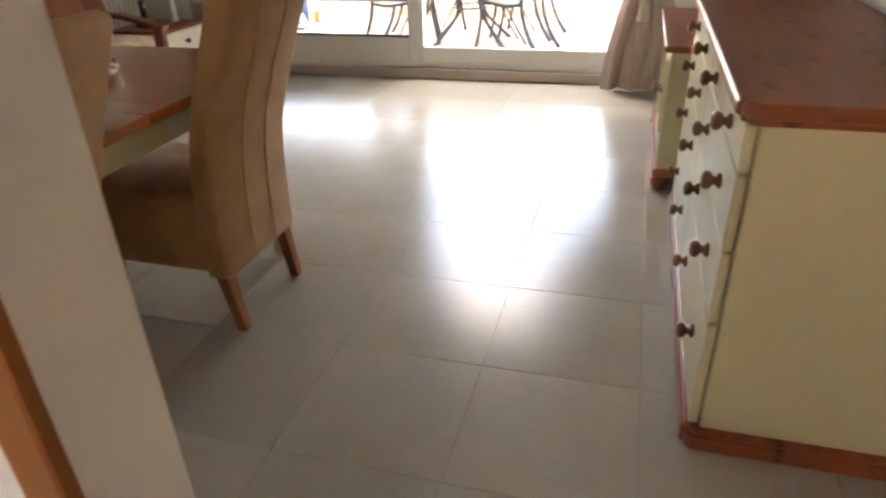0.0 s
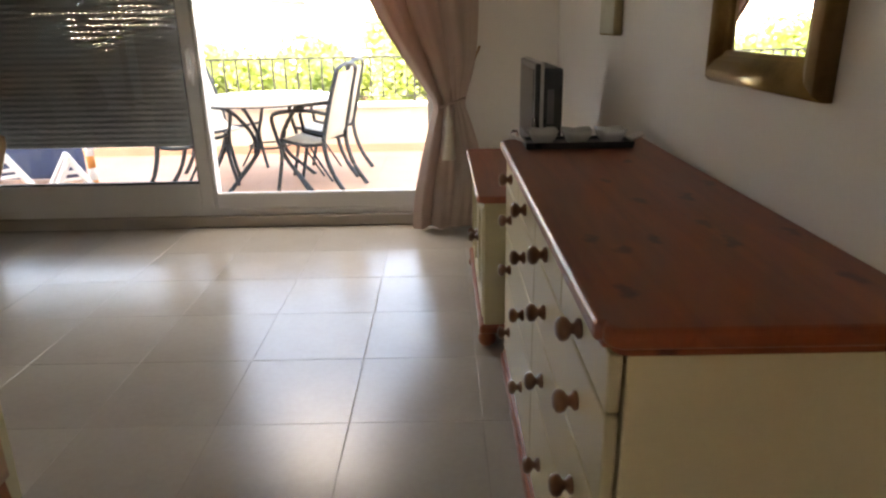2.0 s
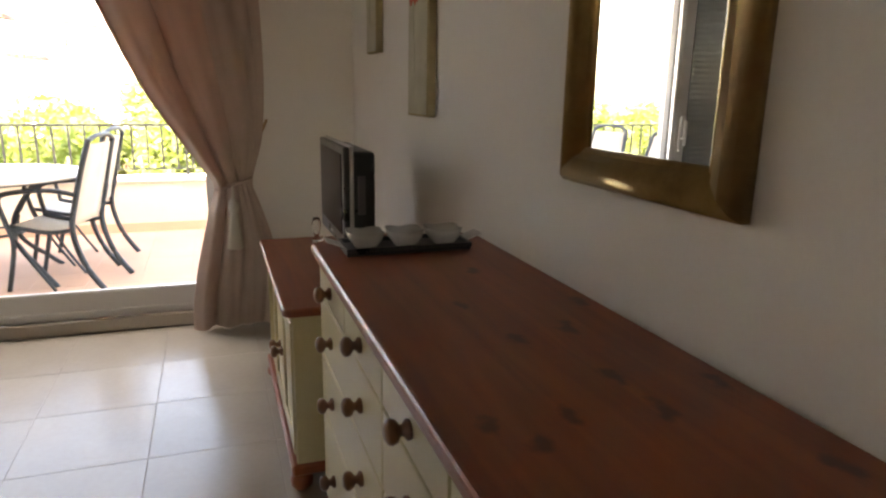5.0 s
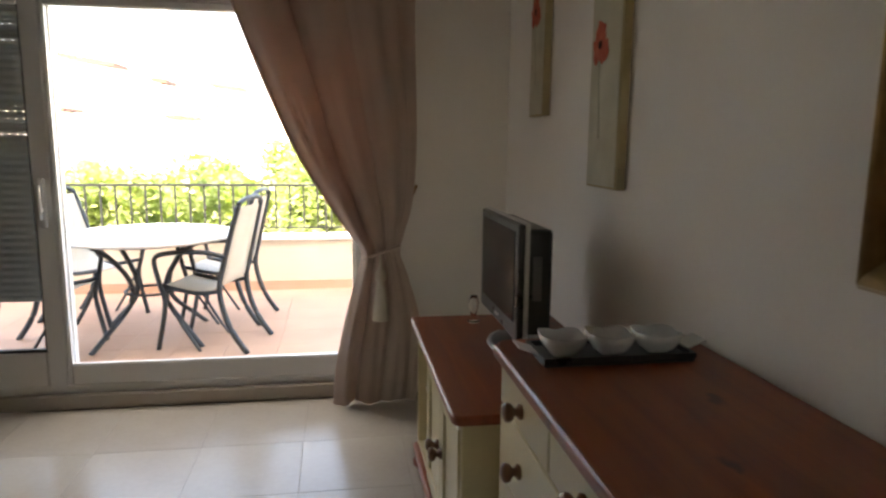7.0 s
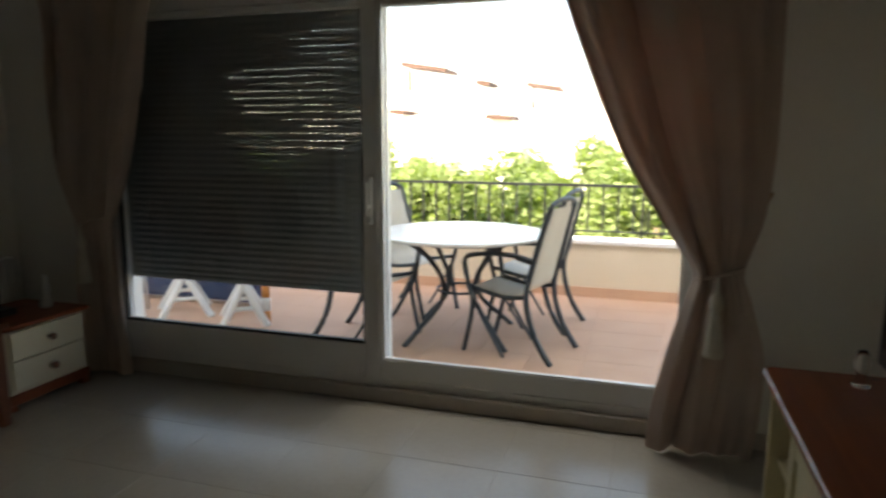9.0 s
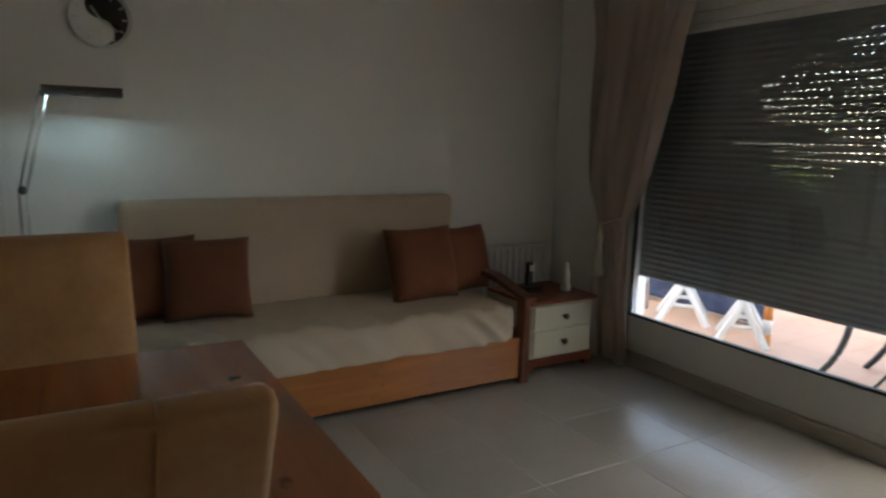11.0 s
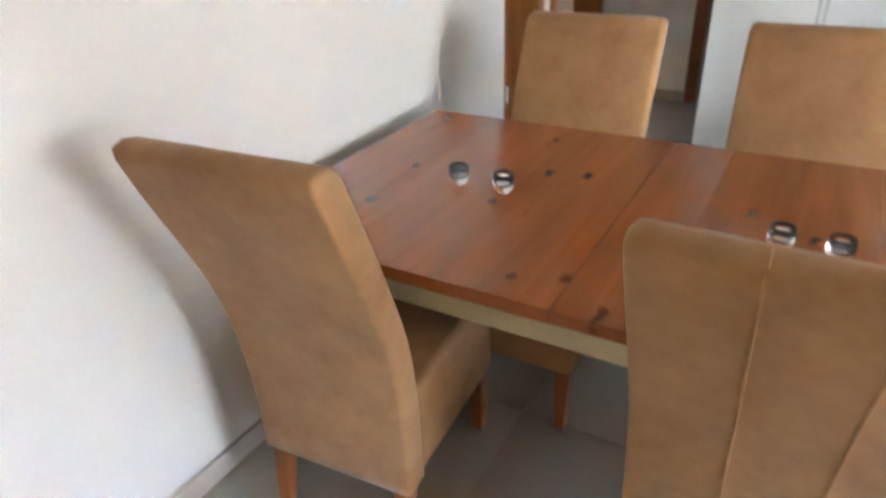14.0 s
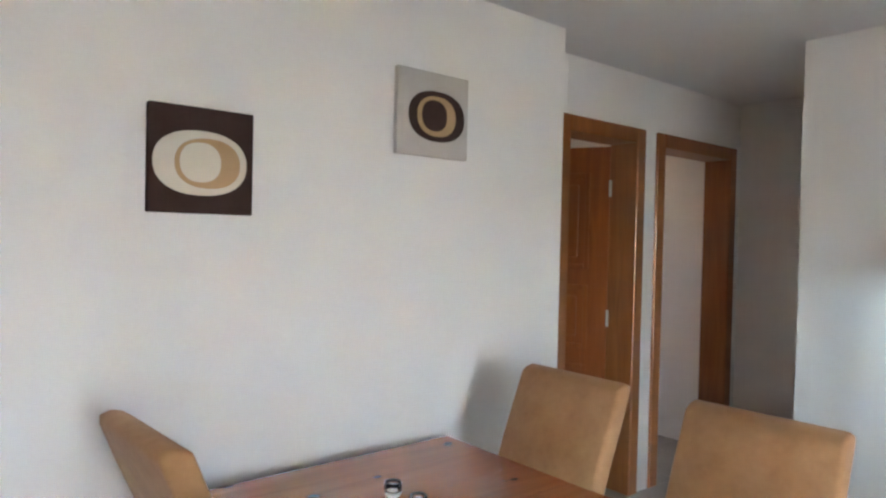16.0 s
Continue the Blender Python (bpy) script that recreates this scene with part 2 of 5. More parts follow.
M["sling"] = surface("cream_sling", (0.52, 0.47, 0.38), (0.58, 0.53, 0.44), 0.85, 8, 0.15, 300)
M["tabletop"] = surface("white_stone_top", (0.70, 0.68, 0.64), (0.76, 0.74, 0.70), 0.22, 12, 0.02, 80)
M["white_plastic"] = surface("white_plastic", (0.72, 0.72, 0.70), (0.78, 0.78, 0.76), 0.45, 6, 0.02)
M["blue_cloth"] = surface("navy_cloth", (0.03, 0.05, 0.11), (0.05, 0.075, 0.15), 0.9, 8, 0.15)
M["orange"] = surface("orange_plastic", (0.60, 0.22, 0.05), (0.68, 0.27, 0.08), 0.6, 8, 0.03)
M["leaf"] = surface("leaf_green", (0.14, 0.20, 0.07), (0.25, 0.31, 0.14), 0.6, 2.0, 0.0, 8)
M["bark"] = surface("bark", (0.10, 0.07, 0.045), (0.16, 0.12, 0.08), 0.9, 10, 0.3)
M["villa"] = surface("white_render", (0.80, 0.79, 0.77), (0.84, 0.83, 0.81), 0.9, 0.6, 0.05, 6)
M["roof_tile"] = surface("clay_roof", (0.07, 0.04, 0.032), (0.11, 0.06, 0.045), 0.85, 2, 0.2, 10)
M["earth"] = surface("dry_ground", (0.24, 0.20, 0.14), (0.32, 0.28, 0.20), 0.95, 0.3, 0.1, 4)
M["pane_dark"] = surface("dark_pane", (0.03, 0.035, 0.04), (0.05, 0.055, 0.06), 0.1, 3, 0.0)
M["tube"] = surface("lamp_tube", (0.9, 0.95, 1.0), (0.9, 0.95, 1.0), 0.5, 3, 0.0, emit=((0.42, 0.78, 1.0), 3.0))
M["lamp_metal"] = surface("grey_lamp_metal", (0.10, 0.10, 0.11), (0.14, 0.14, 0.15), 0.4, 10, 0.02, metal=0.6)
M["curtain"] = surface("taupe_curtain", (0.50, 0.405, 0.35), (0.58, 0.475, 0.415), 0.6, 4, 0.1, 220, spec=0.3, sheen=0.4)
cn, cl = M["curtain"].node_tree.nodes, M["curtain"].node_tree.links
tr_, ms_ = cn.new("ShaderNodeBsdfTranslucent"), cn.new("ShaderNodeMixShader")
tr_.inputs[0].default_value, ms_.inputs[0].default_value = (0.62, 0.39, 0.31, 1), 0.20
cl.new(cn["Principled BSDF"].outputs[0], ms_.inputs[1]), cl.new(tr_.outputs[0], ms_.inputs[2])
cl.new(ms_.outputs[0], cn["Material Output"].inputs["Surface"])
cn, cl = M["leaf"].node_tree.nodes, M["leaf"].node_tree.links
tr_, ms_ = cn.new("ShaderNodeBsdfTranslucent"), cn.new("ShaderNodeMixShader")
tr_.inputs[0].default_value, ms_.inputs[0].default_value = (0.30, 0.42, 0.08, 1), 0.45
cl.new(cn["Principled BSDF"].outputs[0], ms_.inputs[1]), cl.new(tr_.outputs[0], ms_.inputs[2])
cl.new(ms_.outputs[0], cn["Material Output"].inputs["Surface"])


# ---- builders ----
def box(bm, x0, x1, y0, y1, z0, z1, bevel=0.0, seg=1):
    r = bmesh.ops.create_cube(bm, size=1.0)
    vs = r["verts"]
    for v in vs:
        v.co = ((x0 + x1) / 2 + v.co.x * (x1 - x0), (y0 + y1) / 2 + v.co.y * (y1 - y0), (z0 + z1) / 2 + v.co.z * (z1 - z0))
    if bevel:
        es = list({e for v in vs for e in v.link_edges})
        bmesh.ops.bevel(bm, geom=es, offset=bevel, segments=seg, affect="EDGES", profile=0.5)
    return vs


def boxed(*a, **k):
    bm = bmesh.new()
    box(bm, *a, **k)
    return bm


def prism(bm, outline, axis, a, b, bevel=0.0, seg=2):
    """An outline of 2D points, pushed out along an axis from a to b."""
    def at(p, h):
        q = list(p)
        q.insert("xyz".index(axis), h)
        return q
    lo, hi = [bm.verts.new(at(p, a)) for p in outline], [bm.verts.new(at(p, b)) for p in outline]
    k = len(outline)
    fs = [bm.faces.new(lo), bm.faces.new(hi[::-1])]
    for i in range(k):
        fs.append(bm.faces.new((lo[i], hi[i], hi[(i + 1) % k], lo[(i + 1) % k])))
    bmesh.ops.recalc_face_normals(bm, faces=fs)
    if bevel:
        es = [e for e in {e for f in fs[:2] for e in f.edges}]
        bmesh.ops.bevel(bm, geom=es, offset=bevel, segments=seg, affect="EDGES", profile=0.5)


def lathe(bm, profile, origin, axis=(0, 0, 1), seg=14):
    """A turned shape: (radius, height) pairs round an axis."""
    q = Vector((0, 0, 1)).rotation_difference(Vector(axis)).to_matrix()
    rings = []
    for r, h in profile:
        rings.append([bm.verts.new(Vector(origin) + q @ Vector((r * math.cos(t * math.tau / seg), r * math.sin(t * math.tau / seg), h))) for t in range(seg)])
    for p, s in zip(rings, rings[1:]):
        for i in range(seg):
            bm.faces.new((p[i], p[(i + 1) % seg], s[(i + 1) % seg], s[i]))
    bm.faces.new(rings[0][::-1]), bm.faces.new(rings[-1])


def tube(bm, pts, r, seg=8, flat=1.0):
    """A bent bar through points."""
    pts = [Vector(p) for p in pts]
    rings = []
    for i, p in enumerate(pts):
        d = (pts[min(i + 1, len(pts) - 1)] - pts[max(i - 1, 0)]).normalized()
        s = d.cross(Vector((0, 0, 1)) if abs(d.z) < 0.9 else Vector((0, 1, 0))).normalized()
        u = s.cross(d)
        rings.append([bm.verts.new(p + s * (r * flat * math.cos(t * math.tau / seg)) + u * (r * math.sin(t * math.tau / seg))) for t in range(seg)])
    for p, s in zip(rings, rings[1:]):
        for i in range(seg):
            bm.faces.new((p[i], s[i], s[(i + 1) % seg], p[(i + 1) % seg]))
    bm.faces.new(rings[0]), bm.faces.new(rings[-1][::-1])


def curve_pts(ctrl, k=6):
    """Smooth points through control points."""
    c = [Vector(p) for p in ctrl]
    out = []
    for i in range(len(c) - 1):
        p0, p1, p2, p3 = c[max(i - 1, 0)], c[i], c[i + 1], c[min(i + 2, len(c) - 1)]
        for j in range(k):
            t = j / k
            out.append(0.5 * ((2 * p1) + (p2 - p0) * t + (2 * p0 - 5 * p1 + 4 * p2 - p3) * t * t + (3 * p1 - p0 - 3 * p2 + p3) * t ** 3))
    out.append(c[-1])
    return out


def placed(ob):
    m = ob.matrix_basis.copy()
    while ob.parent:
        ob = ob.parent
        m = ob.matrix_basis @ m
    return m


def mesh_of(name, bm, material, smooth=False):
    me = bpy.data.meshes.new(name)
    bm.to_mesh(me)
    bm.free()
    me.materials.append(material)
    if smooth:
        me.polygons.foreach_set("use_smooth", [True] * len(me.polygons))
    return me


def part(name, bm, material, parent=None, label="", smooth=False):
    """One mesh object, built in world places, under a thing or part."""
    if parent is not None:
        bm.transform(placed(parent).inverted())
    ob = new(name, mesh_of(name, bm, material, smooth))
    ob.parent = parent
    return tagged(ob, label)


def thing(name, at, label, category, group="", kind=""):
    ob = new(name)
    ob.matrix_basis = Matrix.Translation(at)
    ob.empty_display_size = 0.1
    return tagged(ob, label, category, group, kind)


def structure(name, bm, material, label, category, smooth=False):
    return tagged(part(name, bm, material, None, "", smooth), label, category, "", "structure")


# ---- the room ----
H = 2.52
WX, WY = -4.60, 4.95
FLOOR_X0, FLOOR_X1, FLOOR_Y0, FLOOR_Y1 = -6.0, 0.0, -2.4, 4.97
floor = structure("floor", boxed(-7.6, 0.0, -2.6, 4.97, -0.12, -0.0018), M["grout"], "polished beige ceramic tile floor with narrow grey joints", "floor")
structure("wall_east", boxed(0.0, 0.18, -2.6, 5.25, 0, H), M["wall"], "plain off-white plastered wall behind the chests", "wall")
# window wall, left and right of the opening, and above it
OX0, OX1, OZ = -3.97, -0.68, 2.06
bm = bmesh.new()
box(bm, -6.3, OX0, WY, 5.25, -0.1, H)
box(bm, OX1, 0.0, WY, 5.25, -0.1, H)
box(bm, OX0, OX1, WY, 5.25, OZ, H)
structure("wall_north", bm, M["wall"], "off-white plastered wall with a wide sliding door opening", "wall")
# picture wall
structure("wall_south", boxed(-3.61, -1.130, 0.515, 0.63, 0, H), M["wall"], "white plastered wall hung with two abstract canvases", "wall")
# sofa wall and its set-back strip beside the hall
bm = bmesh.new()
box(bm, -5.22, WX, 1.30, WY, 0, H)
box(bm, WX, WX + 0.003, 1.69, 1.705, 0.075, H, 0.001)
structure("wall_west", bm, M["wall"], "white plastered wall behind the sofa, ending at the hall", "wall")
# hall walls: door wall with two openings, end wall with one
DY = 0.37
bm = bmesh.new()
box(bm, -3.95, -3.40, 0.20, DY - 0.001, 0, H)
box(bm, -4.80, -4.65, 0.20, DY, 0, H)
box(bm, -5.86, -5.77, 0.20, DY, 0, H)
box(bm, -4.65, -3.95, 0.20, DY, 2.14, H)
box(bm, -5.77, -4.80, 0.20, DY, 2.14, H)
structure("wall_hall_south", bm, M["wall"], "off-white hall wall with two wood-cased doorways", "wall")
bm = bmesh.new()
box(bm, -6.0, -5.86, -2.4, 1.04, 0, H)
box(bm, -6.0, -5.86, 1.04, 1.75, 2.12, H)
box(bm, -6.0, -5.86, 1.75, 2.4, 0, H)
structure("wall_hall_west", bm, M["wall"], "off-white end wall of the hall with a dark doorway", "wall")
structure("wall_hall_north", boxed(-6.0, -5.22, 1.95, 2.1, 0, H), M["wall"], "plain off-white wall closing the hall", "wall")
structure("wall_return", boxed(-3.61, -3.40, 0.37, 0.515, 0, H), M["wall"], "short return of the picture wall", "wall")
structure("wall_dark_room", boxed(-7.0, -6.9, 0.0, 2.4, 0, H), M["wall"], "plain wall of the room behind the hall", "wall")
bm = bmesh.new()
box(bm, -7.0, -6.0, 2.1, 2.2, 0, H)
box(bm, -7.0, -6.0, 0.3, 0.4, 0, H)
structure("wall_dark_room_sides", bm, M["wall"], "plain side walls of the room behind the hall", "wall")
# plain walls that close the place behind the camera; two openings added for daylight
bm = bmesh.new()
box(bm, -6.0, -5.6, -2.6, -2.4, 0, H)
box(bm, -5.6, -5.3, -2.6, -2.4, 0, 1.55)
box(bm, -5.3, -4.4, -2.6, -2.4, 0, 2.1)
box(bm, -5.6, -4.4, -2.6, -2.4, 2.1, H)
box(bm, -4.4, -4.0, -2.6, -2.4, 0, H)
box(bm, -2.6, 0.0, -2.6, -2.4, 0, 1.0)
box(bm, -2.6, 0.0, -2.6, -2.4, 2.1, H)
box(bm, -1.2, 0.0, -2.6, -2.4, 1.0, 2.1)
box(bm, -1.6, -1.2, -2.6, -2.4, 1.0, 1.2)
box(bm, -2.6, -1.6, -2.6, -2.4, 1.0, 2.1)
box(bm, -4.0, -2.6, -2.6, -2.4, 0, H)
structure("wall_back", bm, M["wall"], "plain off-white wall that closes the kitchen", "wall")
structure("wall_kitchen_west", boxed(-3.0, -2.85, -2.4, 0.515, 0, H), M["wall"], "plain off-white wall between kitchen and bedroom", "wall")
structure("ceiling", boxed(-7.0, 0.18, -2.6, 5.25, H, H + 0.15), M["ceiling"], "flat white painted ceiling", "ceiling")


structure("architrave_kitchen", boxed(-1.170, -1.125, 0.495, 0.5145, 0, 2.12, bevel=0.003), M["casing_wood"], "wooden architrave on the kitchen side of the wall", "door frame")
# sliding door: outer frame, two panels, sill
door = thing("sliding_door", (-2.3, 5.0, 0), "white two-panel sliding terrace door, one panel shuttered", "sliding door", kind="structure")
bm = bmesh.new()
box(bm, OX0, OX1, 4.965, 5.10, 0.0, 0.12, 0.006)
part("sill", bm, M["pvc"], door, "white sill track")
for n, b in (("frame", (OX0, OX0 + 0.05, 4.97, 5.10, 0.12, OZ - 0.06)), ("frame", (OX1 - 0.05, OX1, 4.97, 5.10, 0.12, OZ - 0.06)), ("frame", (OX0, OX1, 4.97, 5.10, OZ - 0.06, OZ))):
    part(n, boxed(*b, bevel=0.006), M["pvc"], door)


def panel(name, x0, x1, y0, y1, bottom, w=0.09):
    p = part(name, boxed(x0, x0 + w, y0, y1, 0.10, 2.0, bevel=0.008), M["pvc"], door, "white framed glass panel")
    part("stile", boxed(x1 - 0.09, x1, y0, y1, 0.10, 2.0, bevel=0.008), M["pvc"], p)
    part("rail", boxed(x0 + w, x1 - 0.09, y0 + 0.002, y1 - 0.002, 0.10, bottom, bevel=0.008), M["pvc"], p)
    part("rail", boxed(x0 + w, x1 - 0.09, y0 + 0.002, y1 - 0.002, 1.96, 2.0, bevel=0.008), M["pvc"], p)
    g = part("pane", boxed(x0 + w - 0.005, x1 - 0.085, (y0 + y1) / 2 - 0.003, (y0 + y1) / 2 + 0.003, bottom - 0.01, 1.965), M["glass"], p, "clear glass")
    g.visible_shadow = False
    bm = bmesh.new()
    for a in ((x0 + w - 0.003, x0 + w + 0.005), (x1 - 0.095, x1 - 0.087)):
        box(bm, a[0], a[1], y0 + 0.006, y1 - 0.006, bottom, 1.96)
    box(bm, x0 + w - 0.003, x1 - 0.087, y0 + 0.006, y1 - 0.006, bottom - 0.004, bottom + (0.010 if w > 0.05 else 0.002))
    part("gasket", bm, M["rubber"] if w > 0.05 else M["pvc"], p)
    return p


p1 = panel("door_panel", -3.94, -2.245, 4.965, 5.01, 0.295)
bm = bmesh.new()
box(bm, -2.305, -2.275, 4.945, 4.966, 0.92, 1.16, 0.006)
box(bm, -2.30, -2.28, 4.915, 4.945, 1.00, 1.02, 0.004)
box(bm, -2.302, -2.278, 4.905, 4.920, 0.96, 1.13, 0.006)
part("handle", bm, M["white_plastic"], p1, "white pull handle")
panel("door_panel", -2.243, -0.72, 4.967, 5.009, 0.222, 0.014)
structure("skirting_sill", boxed(OX0 + 0.0, OX1, 4.925, 4.9645, 0.0, 0.075, bevel=0.005), M["skirt"], "grey-brown stone skirting under the sliding door", "skirting")
structure("baseboard_north", boxed(OX1, -0.0, 4.932, 4.95, 0.0, 0.075, bevel=0.004), M["skirt"], "grey-brown stone skirting", "skirting")
structure("baseboard_east", boxed(-0.014, 0.0, 1.475, 4.93, 0.0, 0.075, bevel=0.004), M["skirt"], "grey-brown stone skirting", "skirting")
bm = bmesh.new()
box(bm, WX, WX + 0.014, 1.30, 4.93, 0, 0.075, 0.004)
structure("baseboard_west", bm, M["skirt"], "grey-brown stone skirting", "skirting")
structure("baseboard_south", boxed(-3.61, -1.130, 0.63, 0.644, 0, 0.075, bevel=0.004), M["skirt"], "grey-brown stone skirting", "skirting")
structure("baseboard_hall", boxed(-5.86, -5.846, 0.37, 0.995, 0, 0.075, bevel=0.004), M["skirt"], "grey-brown stone skirting", "skirting")

# roller shutter, two thirds down outside the closed panel
shut = thing("roller_shutter", (-3.1, 5.14, 0.56), "grey roller shutter lowered outside the glass, dotted with light slots", "roller shutter")


def slat_mesh(span):
    """One curved slat; where a span is given, small light slots are left open along its upper edge."""
    bm = bmesh.new()
    x0, x1, h = -0.84, 0.81, 0.0375
    body = 0.0342 if span else 0.0378
    prism(bm, [(-0.004, 0), (-0.007, body * 0.5), (-0.004, body), (0.004, body), (0.001, body * 0.5), (0.004, 0)], "x", x0, x1)
    if span:
        box(bm, x0, span[0], -0.003, 0.003, body, h + 0.0004)
        box(bm, span[1], x1, -0.003, 0.003, body, h + 0.0004)
        k = max(1, round((span[1] - span[0]) / 0.036))
        step = (span[1] - span[0]) / k
        for i in range(k):
            open_part = 0.0 if random.random() < 0.10 else 0.0085
            box(bm, span[0] + i * step, span[0] + (i + 1) * step - open_part, -0.003, 0.003, body, h + 0.0004)
    return mesh_of("slat", bm, M["slat"])


random.seed(4)
# rows of open slots, from the top row down
SLOT_ROWS = [(0.40, 0.66), (0.27, 0.59), (0.33, 0.74), (0.33, 0.59), (0.48, 0.70), (-0.01, 0.59), (-0.11, 0.53), (0.01, 0.53), (-0.11, 0.56), (-0.09, 0.53), (-0.06, 0.52), (-0.04, 0.76), (0.21, 0.80), (0.33, 0.62), (-0.22, 0.76), (-0.01, 0.59), (-0.01, 0.58), (-0.01, 0.36), (-0.01, 0.33), (0.01, 0.27), (0.16, 0.27)]
closed = slat_mesh(None)
for i in range(41):
    row = 35 - i
    o = new("slat", slat_mesh(SLOT_ROWS[row]) if 0 <= row < len(SLOT_ROWS) else closed)
    o.parent = shut
    o.matrix_basis = Matrix.Translation((0, 0, 0.545 + i * 0.0375 - 0.56))
part("end_bar", boxed(-3.94, -2.29, 5.132, 5.150, 0.515, 0.545, bevel=0.003), M["slat"], shut)
bm = bmesh.new()
box(bm, -3.97, -3.93, 5.125, 5.165, 0.05, 2.06)
part("guide", bm, M["pvc"], shut)
part("guide", boxed(-2.30, -2.26, 5.125, 5.165, 0.05, 2.06), M["pvc"], shut)

rolled = thing("rolled_shutter", (-1.46, 5.145, 1.99), "dark grey roller shutter rolled up above the open view", "roller shutter")
for i in range(2):
    part("slat", boxed(-2.24, -0.70, 5.132, 5.150, 1.985 + i * 0.0375, 2.021 + i * 0.0375, bevel=0.004), M["slat"], rolled)


# curtains
def curtain(name, spans, y, folds, seed, label):
    """spans: (z, left x, right x, depth of the folds), from the top down."""
    rnd = random.Random(seed)
    ph = [rnd.uniform(0, 6) for _ in range(6)]
    nu, nz = 150, 76
    path = curve_pts([(p[1], p[2], p[3]) for p in spans], 6)
    zs = [p.x for p in curve_pts([(p[0], 0, 0) for p in spans], 6)]
    z0, z1 = spans[0][0], spans[-1][0]

    def at(z):
        for i in range(len(zs) - 1):
            if zs[i] >= z >= zs[i + 1]:
                return path[i].lerp(path[i + 1], (zs[i] - z) / max(1e-6, zs[i] - zs[i + 1]))
        return path[-1]
    bm = bmesh.new()
    grid = []
    for j in range(nz + 1):
        z = z0 + (z1 - z0) * j / nz
        xa, xb, am = at(z)
        row = []
        for i in range(nu + 1):
            u = i / nu
            w = u + 0.06 * math.sin(u * 7 + ph[0] + z * 0.5) * math.sin(math.pi * u)
            size = 0.6 + 0.4 * math.sin(u * 5.3 + ph[5])
            # broad rounded pleats with sharp valleys between them
            pleat = 1 - 2 * abs(math.sin(math.pi * folds * w + ph[1] + 0.35 * math.sin(z * 1.7 + ph[2]))) ** 0.75
            fine = math.sin(w * folds * 2.3 * math.tau + ph[3] + z * 1.1)
            crease = noise.noise(Vector((u * 9, z * 2.2, seed)))
            row.append(bm.verts.new((xa + (xb - xa) * w, y + am * (size * pleat + 0.10 * fine + 0.45 * crease), z + 0.006 * math.sin(u * folds * 4 + ph[4]) * (j / nz))))
        grid.append(row)
    for a, b in zip(grid, grid[1:]):
        for i in range(nu):
            bm.faces.new((a[i], a[i + 1], b[i + 1], b[i]))
    t = thing(name, ((spans[-1][1] + spans[-1][2]) / 2, y, 0.0), label, "curtain", "curtains beside the sliding door")
    c = part("cloth", bm, M["curtain"], t, "", True)
    s = c.modifiers.new("thick", "SOLIDIFY")
    s.thickness, s.use_rim = 0.002, False
    return t


def tie_back(parent, x, y, z, wall_x):
    bm = bmesh.new()
    pts = [Vector((x + 0.090 * math.cos(a), y + 0.036 * math.sin(a), z + 0.03 * math.cos(a))) for a in [i * math.tau / 18 for i in range(19)]]
    tube(bm, pts, 0.010, 6)
    t = part("tie_back", bm, M["curtain"], parent, "twisted cord tie-back", True)
    bm = bmesh.new()
    tube(bm, curve_pts([(x + 0.09, y + 0.05, z + 0.03), ((x + wall_x) / 2, y + 0.06, z + 0.12), (wall_x, y + 0.10, z + 0.33)]), 0.007, 6)
    part("cord", bm, M["piping"], t, "", True)
    bm = bmesh.new()
    lathe(bm, [(0.006, 0.0), (0.010, -0.06), (0.028, -0.09), (0.030, -0.12), (0.018, -0.14), (0.022, -0.155), (0.042, -0.32), (0.040, -0.33)][::-1], (x - 0.01, y - 0.085, z - 0.0), seg=18)
    part("tassel", bm, M["ivory"], t, "cream tassel", True)


c = curtain("curtain", [(2.44, -1.50, -0.50, 0.05), (1.97, -1.36, -0.51, 0.055), (1.55, -1.20, -0.50, 0.055), (1.28, -1.08, -0.50, 0.05), (1.05, -0.94, -0.52, 0.045), (0.90, -0.84, -0.56, 0.035), (0.80, -0.775, -0.58, 0.03), (0.68, -0.80, -0.54, 0.028), (0.45, -0.86, -0.48, 0.032), (0.20, -0.91, -0.48, 0.036), (0.012, -0.925, -0.50, 0.038)], 4.815, 3.3, 3, "taupe satin curtain gathered by a tasselled tie-back")
tie_back(c, -0.675, 4.815, 0.80, -0.485)
c = curtain("curtain", [(2.44, -4.20, -3.32, 0.045), (2.1, -4.15, -3.42, 0.05), (1.9, -4.13, -3.49, 0.05), (1.5, -4.15, -3.58, 0.05), (1.15, -4.14, -3.67, 0.045), (0.95, -4.08, -3.75, 0.035), (0.85, -4.05, -3.79, 0.03), (0.55, -4.07, -3.78, 0.04), (0.012, -4.06, -3.72, 0.045)], 4.85, 3.2, 8, "taupe satin curtain tied back beside the nightstand")
tie_back(c, -3.92, 4.85, 0.88, -4.15)
rail = thing("curtain_rail", (-2.3, 4.83, 2.44), "slim wooden curtain pole above the sliding door", "curtain rail")
bm = bmesh.new()
lathe(bm, [(0.014, 0), (0.014, 4.0)], (-4.3, 4.83, 2.455), (1, 0, 0))
part("pole", bm, M["pine_knob"], rail, "", True)
for x in (-4.15, -2.3, -0.5):
    part("bracket", boxed(x - 0.01, x + 0.01, 4.83, 4.95, 2.445, 2.465), M["pine_knob"], rail)


